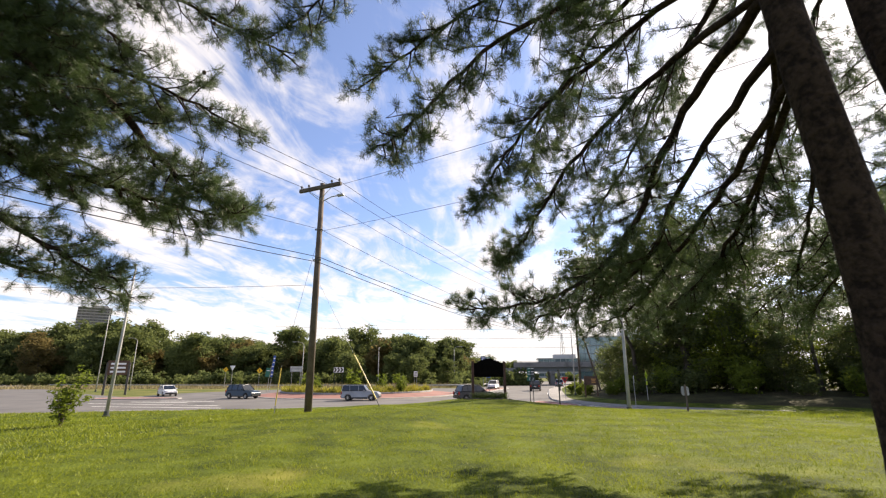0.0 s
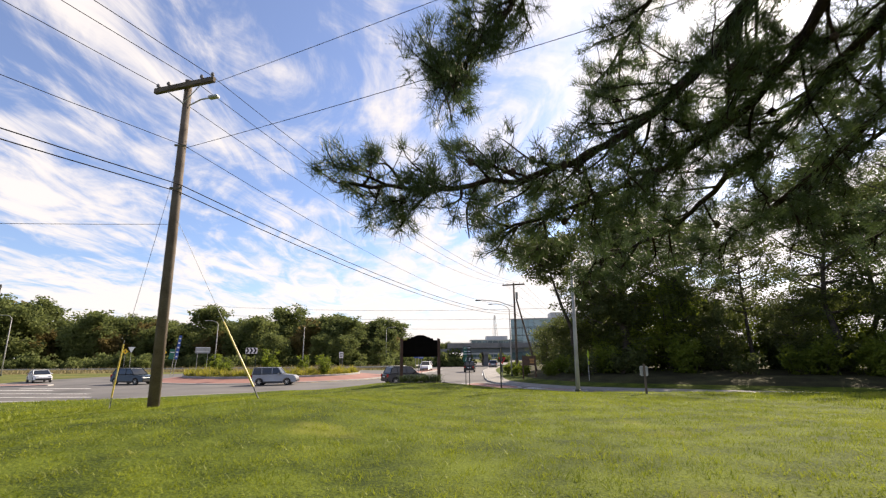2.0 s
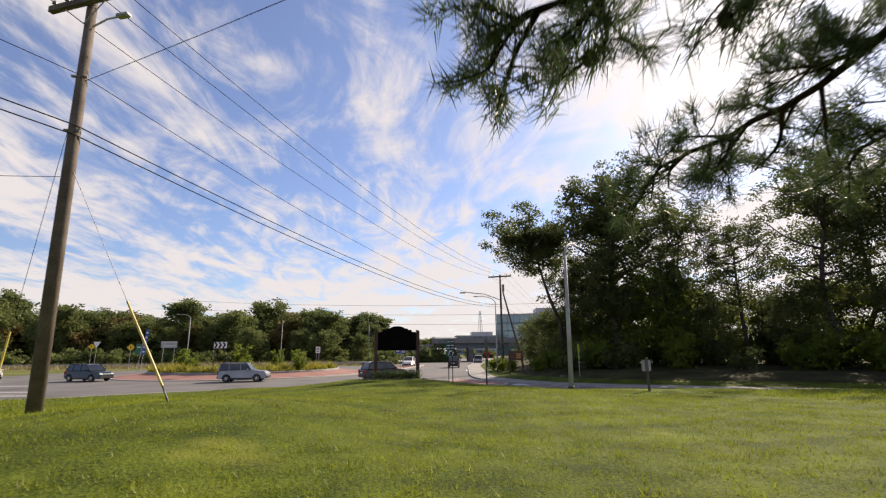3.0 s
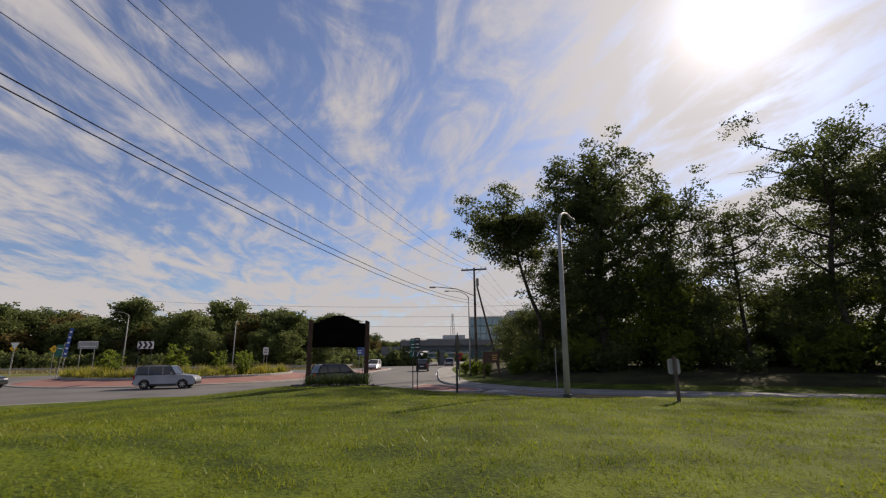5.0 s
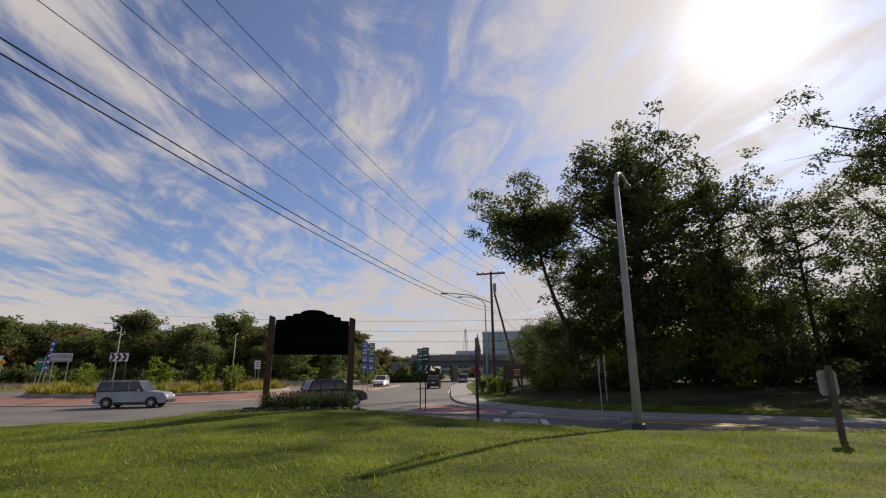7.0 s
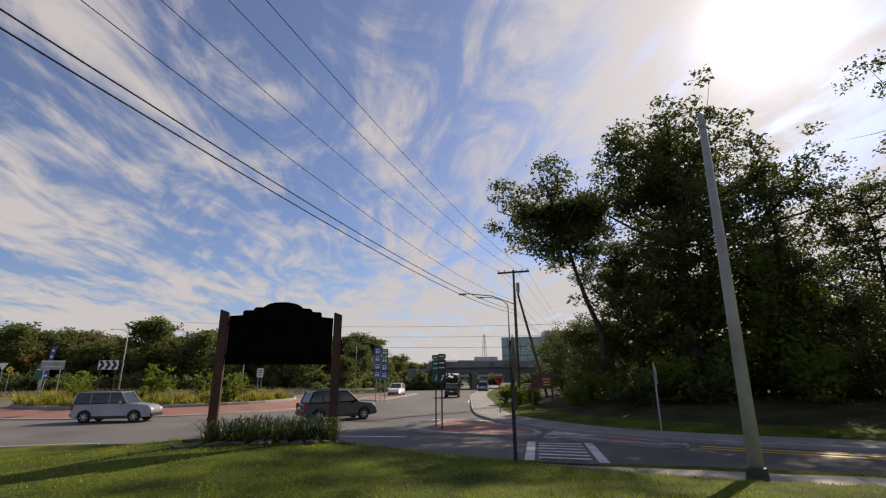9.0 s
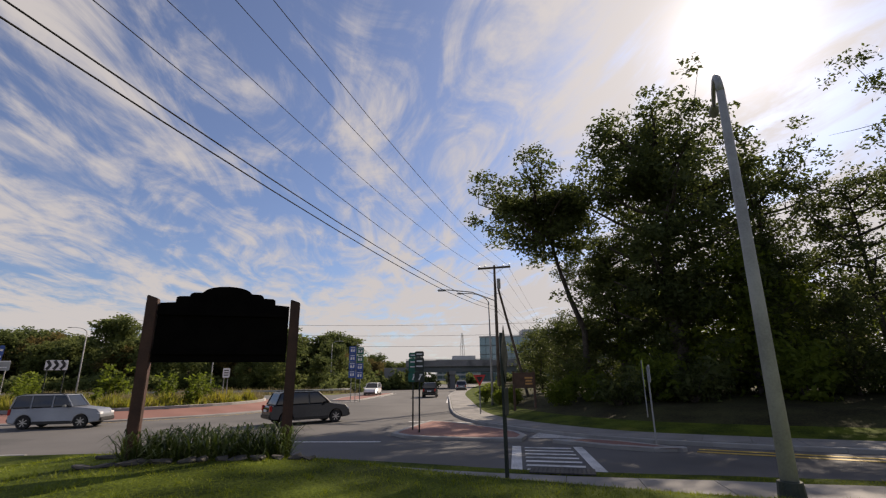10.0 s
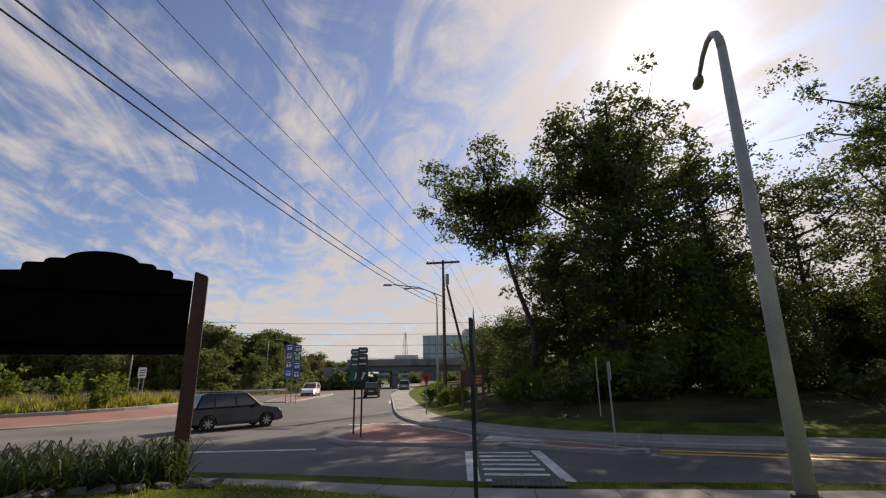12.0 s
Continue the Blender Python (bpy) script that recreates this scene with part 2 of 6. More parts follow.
# ---------------------------------------------------------------- helpers
def put(ob, mat, parent=None, label="", kind=""):
    if mat:
        ob.data.materials.append(mat)
    if parent:
        ob.parent = parent
    return tagged(ob, label=label, kind=kind)


def part(name, bm, mat, parent=None, label="", kind="", smooth=False):
    me = bpy.data.meshes.new(name)
    bm.to_mesh(me)
    bm.free()
    if smooth:
        me.polygons.foreach_set("use_smooth", [True] * len(me.polygons))
    return put(new(name, me), mat, parent, label, kind)


def tri_mesh(name, verts, tris):
    verts, tris = np.asarray(verts, np.float32), np.asarray(tris, np.int32)
    me = bpy.data.meshes.new(name)
    me.vertices.add(len(verts))
    me.vertices.foreach_set("co", verts.ravel())
    me.loops.add(tris.size)
    me.loops.foreach_set("vertex_index", tris.ravel())
    me.polygons.add(len(tris))
    me.polygons.foreach_set("loop_start", np.arange(0, tris.size, 3, dtype=np.int32))
    me.update(calc_edges=True)
    return me


def thing(name, loc=(0, 0, 0), turn=0.0, label="", category="", group="", kind=""):
    ob = new(name)
    ob.matrix_world = pose(*loc, 0, 0, turn)
    ob.empty_display_size = 0.2
    return tagged(ob, label, category, group, kind)


def box(bm, size, at=(0, 0, 0), turn=None, bevel=0.0):
    r = bmesh.ops.create_cube(bm, size=1.0)
    vs = r["verts"]
    bmesh.ops.scale(bm, vec=size, verts=vs)
    if bevel:
        es = list({e for v in vs for e in v.link_edges})
        out = bmesh.ops.bevel(bm, geom=es, offset=bevel, segments=2, affect="EDGES", clamp_overlap=True)
        vs = list({v for f in out["faces"] for v in f.verts} | {v for v in vs if v.is_valid})
    if turn is not None:
        bmesh.ops.transform(bm, matrix=turn, verts=vs)
    bmesh.ops.translate(bm, vec=at, verts=vs)
    return bm


def tube(bm, pts, radii, n=8, cap=True):
    """A tube through the points, with a radius for each."""
    pts = [Vector(p) for p in pts]
    rings, up = [], None
    for i, p in enumerate(pts):
        d = (pts[min(i + 1, len(pts) - 1)] - pts[max(i - 1, 0)]).normalized()
        if up is None:
            up = d.orthogonal().normalized()
        up = (up - d * up.dot(d)).normalized() if (up - d * up.dot(d)).length > 1e-4 else d.orthogonal().normalized()
        side = d.cross(up)
        r = radii[i] if isinstance(radii, (list, tuple)) else radii
        rings.append([bm.verts.new(p + (up * math.cos(2 * math.pi * k / n) + side * math.sin(2 * math.pi * k / n)) * r) for k in range(n)])
    for a, b in zip(rings, rings[1:]):
        for k in range(n):
            bm.faces.new((a[k], a[(k + 1) % n], b[(k + 1) % n], b[k]))
    if cap:
        bm.faces.new(rings[0][::-1])
        bm.faces.new(rings[-1])
    return bm


def prism(bm, outline, z0, z1):
    """An upright prism over an outline in plan."""
    lo = [bm.verts.new((x, y, z0)) for x, y in outline]
    hi = [bm.verts.new((x, y, z1)) for x, y in outline]
    n = len(outline)
    bm.faces.new(hi)
    bm.faces.new(lo[::-1])
    for i in range(n):
        bm.faces.new((lo[i], lo[(i + 1) % n], hi[(i + 1) % n], hi[i]))
    bmesh.ops.recalc_face_normals(bm, faces=bm.faces)
    return bm


def flat(name, outline, z, mat, kind="structure"):
    bm = bmesh.new()
    bm.faces.new([bm.verts.new((x, y, z)) for x, y in outline])
    bmesh.ops.triangulate(bm, faces=bm.faces)
    bmesh.ops.recalc_face_normals(bm, faces=bm.faces)
    ob = part(name, bm, mat, kind=kind)
    return ob


def smooth_line(pts, steps=6):
    """A soft curve through points (Catmull-Rom)."""
    pts = [np.array(p, float) for p in pts]
    ext = [2 * pts[0] - pts[1]] + pts + [2 * pts[-1] - pts[-2]]
    out = []
    for i in range(1, len(ext) - 2):
        p0, p1, p2, p3 = ext[i - 1:i + 3]
        for k in range(steps):
            u = k / steps
            out.append(0.5 * (2 * p1 + (p2 - p0) * u + (2 * p0 - 5 * p1 + 4 * p2 - p3) * u * u + (3 * p1 - p0 - 3 * p2 + p3) * u ** 3))
    out.append(pts[-1])
    return out


def offset_line(pts, d):
    """The line moved d to its left."""
    pts = [np.array(p[:2], float) for p in pts]
    out = []
    for i in range(len(pts)):
        t = pts[min(i + 1, len(pts) - 1)] - pts[max(i - 1, 0)]
        t = t / (np.linalg.norm(t) + 1e-9)
        out.append(pts[i] + d * np.array((-t[1], t[0])))
    return out


def ribbon(bm, a, b, za, zb):
    """A strip between two lines; za and zb are heights, numbers or functions of (x, y)."""
    fa = za if callable(za) else (lambda x, y: za)
    fb = zb if callable(zb) else (lambda x, y: zb)
    va = [bm.verts.new((p[0], p[1], fa(p[0], p[1]))) for p in a]
    vb = [bm.verts.new((p[0], p[1], fb(p[0], p[1]))) for p in b]
    for i in range(len(va) - 1):
        bm.faces.new((va[i], va[i + 1], vb[i + 1], vb[i]))
    return bm


def kerb_line(name, pts, width, z0, z1, parent=None, length=1.8):
    """Kerb stones one after another along a line, a joint between them, each a piece of its own."""
    owner = parent or tagged(new(name), label="pale granite kerb of separate worn stones along the road", kind="structure", category="kerb")
    pts = [np.array(p[:2], float) for p in pts]
    seg = [0.0]
    for p, q in zip(pts, pts[1:]):
        seg.append(seg[-1] + np.linalg.norm(q - p))
    total, s = seg[-1], 0.0
    xs, ys = [p[0] for p in pts], [p[1] for p in pts]
    while s < total - 0.3:
        e = min(s + length, total)
        a = np.array((np.interp(s, seg, xs), np.interp(s, seg, ys)))
        b = np.array((np.interp(e - 0.012, seg, xs), np.interp(e - 0.012, seg, ys)))
        d = (b - a) / (np.linalg.norm(b - a) + 1e-9)
        nrm = np.array((-d[1], d[0])) * width
        bm = bmesh.new()
        c, o, t = 0.02, nrm * 0.15, random.uniform(-0.006, 0.006)
        rows = [(a, z0), (a, z1 - c + t), (a + o, z1 + t), (a + nrm, z1 + t), (a + nrm, z0)]
        va = [bm.verts.new((p[0], p[1], z)) for p, z in rows]
        vb = [bm.verts.new((p[0] + (b - a)[0], p[1] + (b - a)[1], z)) for p, z in rows]
        for i in range(4):
            bm.faces.new((va[i], va[i + 1], vb[i + 1], vb[i]))
        bm.faces.new(va[::-1])
        bm.faces.new(vb)
        bmesh.ops.recalc_face_normals(bm, faces=bm.faces)
        part("kerb_stone", bm, M_KERB, owner)
        s = e
    return owner


# ---------------------------------------------------------------- ground
# the near kerb between lawn and road, from west to east
NEAR_KERB = smooth_line([(-110, 19), (-70, 26), (-45, 31.5), (-30, 34.5), (-20, 38.2), (-12, 42.3), (-7, 43.8), (-2, 43.4), (4, 41), (9.8, 37.4), (14.2, 35.3), (17.5, 33.6), (24, 29.2), (34, 20), (48, 4), (60, -14)])
NK_X, NK_Y = np.array([p[0] for p in NEAR_KERB]), np.array([p[1] for p in NEAR_KERB])
SPOTS = [(0, 0, 1.5), (0, -12, 1.6), (-2.5, 19, 1.80), (-5.7, 20.3, 1.42), (-7.6, 21.9, 1.16), (2.1, 33.8, 1.26), (4.4, 34, 1.23), (7.9, 33.2, 0.82), (12.3, 32.2, 0.62), (14, 28, 0.78),
         (4, 18.5, 1.08), (2.2, 11, 1.2), (5.5, 27.2, 1.06), (-15, 19.5, 0.9), (-10, 30, 0.32), (-16, 28, 0.3), (-6, 29.5, 0.62), (-1.5, 31.5, 1.0), (-10, 36, 0.2), (-3, 37.5, 0.55), (-26, 24, 0.7), (18, 18, 1.0), (12, 8, 1.35), (-12, 5, 1.4), (30, 0, 1.2), (-40, 0, 1.0), (-19.6, 28.5, 0.62)]


def lawn_z(x, y):
    d = (np.interp(x, NK_X, NK_Y) - y) * 0.9
    w = h = 0.0
    for px, py, pz in SPOTS:
        k = 1.0 / ((x - px) ** 2 + (y - py) ** 2 + 6.0) ** 1.6
        w, h = w + k, h + k * pz
    h = h / w
    rim = 0.14 + 0.02 * min(max(d, 0), 3) + 0.34 * max(d - 3.0, 0)
    k = 0.25
    return min(h, rim) - k * max(0, 1 - abs(h - rim) / k) ** 2 / 4 + 0.015 * noise.noise((x * 0.5, y * 0.5, 0))


ground = flat("ground", [(-2600, -2600), (2600, -2600), (2600, 3500), (-2600, 3500)], -0.06, M_FIELD)
tagged(ground, "flat rough green grassland reaching to the horizon", "ground")


def make_lawn():
    xs = np.unique(np.concatenate([np.linspace(-110, -16, 48), np.linspace(-16, 20, 110), np.linspace(20, 60, 30)]))
    bm = bmesh.new()
    cols = []
    for x in xs:
        edge = float(np.interp(x, NK_X, NK_Y)) - 0.16
        ys = edge - np.concatenate([np.linspace(0, 6, 16), np.linspace(6.5, 46, 80), np.linspace(48, 110, 16)])
        cols.append([bm.verts.new((x, y, lawn_z(x, y))) for y in ys])
    for a, b in zip(cols, cols[1:]):
        for i in range(len(a) - 1):
            bm.faces.new((a[i], a[i + 1], b[i + 1], b[i]))
    bmesh.ops.recalc_face_normals(bm, faces=bm.faces)
    ob = part("lawn", bm, M_LAWN, kind="structure", smooth=True)
    return tagged(ob, "mown green lawn on a low mound with paler worn patches", "lawn")


make_lawn()
CX, CY = -12.8, 72.8


def ring(r, n=96, cx=CX, cy=CY):
    return [(cx + r * math.cos(2 * math.pi * k / n), cy + r * math.sin(2 * math.pi * k / n)) for k in range(n)]


road = flat("road", ring(30.5), 0.0, M_ASPHALT)
tagged(road, "grey worn asphalt roundabout carriageway", "road")
tagged(flat("road_south", [(-110, 17), (-70, 24), (-45, 29.5), (-20, 36), (-10, 41), (0, 41), (9.8, 35), (14.2, 33.3), (24, 27.5), (34, 18), (48, 2), (58, -16), (70, -8), (42, 22), (21.3, 38.5), (15, 46), (14, 60), (0, 70), (-40, 70), (-60, 58), (-110, 50)], -0.006, M_ASPHALT), "grey asphalt road running round the lawn", "road")
tagged(flat("road_north", [(0, 62), (12.6, 50), (13, 58), (15.6, 70), (20.5, 90), (27.2, 112), (45, 165), (80, 250), (68, 256), (33, 168), (10, 112), (3, 96), (-6, 90)], -0.012, M_ASPHALT), "grey asphalt road leading under the bridge", "road")
tagged(flat("road_west", [(-38, 62), (-60, 80), (-100, 118), (-170, 190), (-185, 176), (-110, 100), (-70, 58), (-50, 44)], -0.018, M_ASPHALT), "grey asphalt road curving away to the trees", "road")

# truck apron and planted centre of the roundabout
bm = bmesh.new()
for r0, z0, r1, z1 in ((14.9, 0.0, 14.85, 0.07), (14.85, 0.07, 14.5, 0.10)):
    ribbon(bm, ring(r0) + ring(r0)[:1], ring(r1) + ring(r1)[:1], z0, z1)
apron_edge = part("apron_edge", bm, M_CONCRETE, kind="structure")
tagged(apron_edge, "pale concrete rim round the red truck apron", "kerb")
bm = bmesh.new()
ribbon(bm, ring(14.5) + ring(14.5)[:1], ring(11.2) + ring(11.2)[:1], 0.095, 0.42)
truck_apron = part("truck_apron", bm, M_REDBRICK, kind="structure")
tagged(truck_apron, "sloping dull red paved truck apron", "pavement")
kerb_line("island_kerb", ring(11.2)[::-1] + ring(11.2)[-1:], -0.22, 0.25, 0.62)
bm = bmesh.new()
rows = [ring(11.0), ring(8), ring(4), ring(1.0)]
for (a, za), (b, zb) in zip(zip(rows, (0.60, 0.75, 0.85, 0.9)), list(zip(rows, (0.60, 0.75, 0.85, 0.9)))[1:]):
    ribbon(bm, a + a[:1], b + b[:1], za, zb)
bm.faces.new([bm.verts.new((x, y, 0.9)) for x, y in ring(1.0)])
tagged(part("island_ground", bm, M_FIELD, kind="structure"), "rough grassy mound in the middle of the roundabout", "ground")

# near kerb, sidewalk and its slabs
kerb_line("near_kerb", [p for p in NEAR_KERB if -40 < p[0] < -4], 0.16, -0.05, 0.14)
kerb_line("near_kerb_east", [p for p in NEAR_KERB if -4.5 < p[0] < 45], 0.16, -0.05, 0.06)
walk_line = [p for p in NEAR_KERB if 2.5 < p[0] < 50]


def sidewalk(name, line, d0, d1, zf, label):
    owner = tagged(new(name), label, "pavement", kind="structure")
    a, b = offset_line(line, d0), offset_line(line, d1)
    seg = [0.0]
    for p, q in zip(a, a[1:]):
        seg.append(seg[-1] + np.linalg.norm(q - p))
    s = 0.0
    at = lambda l, v: (np.interp(v, seg, [p[0] for p in l]), np.interp(v, seg, [p[1] for p in l]))
    while s < seg[-1] - 0.5:
        e = s + 1.5
        bm = bmesh.new()
        q = [at(a, s), at(a, e - 0.015), at(b, e - 0.015), at(b, s)]
        t = random.uniform(-0.004, 0.004)
        hi = [bm.verts.new((x, y, zf(x, y) + 0.05 + t)) for x, y in q]
        lo = [bm.verts.new((x, y, zf(x, y) - 0.1)) for x, y in q]
        bm.faces.new(hi)
        for i in range(4):
            bm.faces.new((lo[i], lo[(i + 1) % 4], hi[(i + 1) % 4], hi[i]))
        bmesh.ops.recalc_face_normals(bm, faces=bm.faces)
        part("slab", bm, M_CONCRETE, owner)
        s = e
    return owner


sidewalk("sidewalk", walk_line, -1.1, -2.6, lawn_z, "pale concrete footpath slabs between the lawn and the kerb")

# far side: kerb, footpath and the bank below the wood
FAR_KERB = smooth_line([(52, 14), (38, 25.5), (28, 32.2), (21.3, 37), (18.3, 39.3), (15.2, 42.4), (13.3, 46.3), (12.2, 50.9), (12.5, 56.8), (15.1, 69.4), (19.5, 88.8), (26.5, 112), (38, 146)])
kerb_line("far_kerb", FAR_KERB, -0.16, -0.05, 0.14)
sidewalk("far_sidewalk", FAR_KERB, -0.9 + 0.72, -2.1, lambda x, y: 0.10, "pale concrete footpath slabs along the wooded bank")
bm = bmesh.new()
offs = [(-0.155, 0.12), (-2.1, 0.13), (-4.5, 0.35)]
for (d0, z0), (d1, z1) in zip(offs, offs[1:]):
    ribbon(bm, offset_line(FAR_KERB, d0), offset_line(FAR_KERB, d1), z0, z1)
bmesh.ops.recalc_face_normals(bm, faces=bm.faces)
tagged(part("wood_bank", bm, M_LAWN, kind="structure"), "grassy bank rising to the dark edge of the wood", "ground")


def splitter(name, outline, label):
    owner = tagged(new(name), label, "traffic island", kind="structure")
    pts = smooth_line(list(outline) + [outline[0]], 4)
    kerb_line(name, pts, 0.25, -0.04, 0.12, owner, 1.2)
    c = np.mean([p[:2] for p in pts[:-1]], axis=0)
    bm = bmesh.new()
    inner = [(p[0] + (c - p[:2])[0] * 0.06, p[1] + (c - p[:2])[1] * 0.06) for p in pts[:-1]]
    bm.faces.new([bm.verts.new((x, y, 0.112)) for x, y in inner])
    bmesh.ops.triangulate(bm, faces=bm.faces)
    bmesh.ops.recalc_face_normals(bm, faces=bm.faces)
    part("paving", bm, M_REDBRICK, owner, "dull red brick paving")
    return owner


splitter("splitter_island", [(7.4, 46.5), (8.1, 45.1), (11.2, 43.3), (12.3, 43.4), (12.6, 46.0), (10.5, 51.4), (9.2, 50.2)], "traffic island with red brick paving inside a pale kerb")
splitter("small_island", [(12.9, 42.4), (13.5, 41.5), (14.7, 39.8), (16.0, 39.2), (15.8, 40.0), (14.6, 42.2)], "narrow traffic island with red paving beside the crossing")
splitter("north_island", [(4.2, 78.5), (6.8, 78), (9.5, 86), (13, 98), (11.5, 98.5), (6, 88)], "long traffic island with red paving in the road to the bridge")
splitter("west_island", [(-44, 59.5), (-37, 60), (-33.0, 61.2), (-36, 63.0), (-44, 63.0)], "traffic island with red paving on the western road")

# painted lines
markings = tagged(new("road_markings"), "worn white and yellow road markings", "road marking", kind="structure")


def paint(outline, mat=None, z=0.006):
    ob = flat("stripe", outline, z, mat or M_PAINT, kind="")
    ob.parent = markings


def stripe(a, b, w, mat=None, z=0.006):
    a, b = np.array(a, float), np.array(b, float)
    d = (b - a) / np.linalg.norm(b - a)
    n = np.array((-d[1], d[0])) * w / 2
    paint([tuple(a + n), tuple(b + n), tuple(b - n), tuple(a - n)], mat, z)


za, zb, zc, zd = np.array((11.35, 42.0)), np.array((13.15, 41.2)), np.array((9.75, 37.75)), np.array((11.55, 36.85))
stripe(za, zc, 0.3)
stripe(zb + (0.1, 0), zd + (0.15, 0), 0.3)
for k in range(7):
    u = (k + 0.5) / 7
    stripe(za + (zc - za) * u + (0.25, -0.1), zb + (zd - zb) * u - (0.15, -0.07), 0.26)
for k in range(5):
    u = (k + 0.5) / 5
    stripe(np.array((12.6, 44.0)) + np.array((1.1, 1.5)) * u, np.array((15.0, 42.9)) + np.array((0.5, 0.9)) * u, 0.24)
tactile = thing("tactile_plate", (10.45, 36.55, lawn_z(10.45, 36.55) + 0.045), -27, "grey dotted tactile plate set in the footpath at the crossing", "paving")
part("plate", box(bmesh.new(), (1.5, 0.65, 0.03), (0, 0, 0), bevel=0.004), M_STONE, tactile)
dome_me = bpy.data.meshes.new("dome")
bm = tube(bmesh.new(), [(0, 0, 0.0), (0, 0, 0.008)], [0.03, 0.018], 6)
bm.to_mesh(dome_me)
bm.free()
dome_me.materials.append(M_STONE)
for i in range(14):
    for j in range(6):
        ob = new("dome", dome_me)
        ob.parent, ob.location = tactile, ((i - 6.5) * 0.1, (j - 2.5) * 0.1, 0.014)
stripe((16.3, 39.2), (24.5, 32.4), 0.26, M_YPAINT)
stripe((16.7, 39.6), (24.9, 32.8), 0.26, M_YPAINT)
for a, b, w in (((-0.5, 46.8), (6.8, 44.6), 0.3), ((9.0, 52.5), (12.3, 50.8), 0.25), ((-34, 47), (-20, 44), 0.3), ((-38, 52), (-22, 47.5), 0.3), ((-30, 42), (-18, 41), 0.15), ((6.9, 77), (3.6, 77.8), 0.25), ((15.0, 70), (19.2, 88), 0.14), ((19.2, 88), (26, 111.5), 0.14), ((9.9, 86), (13.4, 98.2), 0.14), ((-33, 56.5), (-26, 55), 0.4), ((-35, 54.5), (-28, 53), 0.4)):
    stripe(a, b, w)
for k in range(10):
    u = math.radians(-78 + k * 9)
    v = math.radians(-74.5 + k * 9)
    if -78 + k * 9 < -10:
        stripe((CX + 15.5 * math.cos(u), CY + 15.5 * math.sin(u)), (CX + 15.5 * math.cos(v + 0.09), CY + 15.5 * math.sin(v + 0.09)), 0.12, M_YPAINT)


# ---------------------------------------------------------------- trees
def leaf_cloud(rng, centres, spread, per, size):
    """Small pointed leaves, two triangles each, scattered round clump centres."""
    c = np.repeat(np.asarray(centres), per, axis=0)
    n = len(c)
    p = c + np.clip(rng.normal(0, 1, (n, 3)), -1.6, 1.6) * (np.asarray(spread) * np.array((1.0, 1.0, 0.62)))
    a = rng.normal(0, 1, (n, 3))
    a[:, 2] *= 0.6
    a /= np.linalg.norm(a, axis=1)[:, None]
    b = np.cross(a, rng.normal(0, 1, (n, 3)))
    b /= np.linalg.norm(b, axis=1)[:, None] + 1e-9
    s = (size * rng.uniform(0.6, 1.4, n))[:, None]
    v = np.empty((n, 4, 3))
    v[:, 0], v[:, 2] = p - a * s, p + a * s
    v[:, 1], v[:, 3] = p + b * s * 0.5, p - b * s * 0.5
    v[:, 2, 2] -= s[:, 0] * 0.3
    i = np.arange(n)[:, None] * 4
    tris = np.concatenate([i + (0, 1, 2), i + (0, 2, 3)])
    return v.reshape(-1, 3), tris


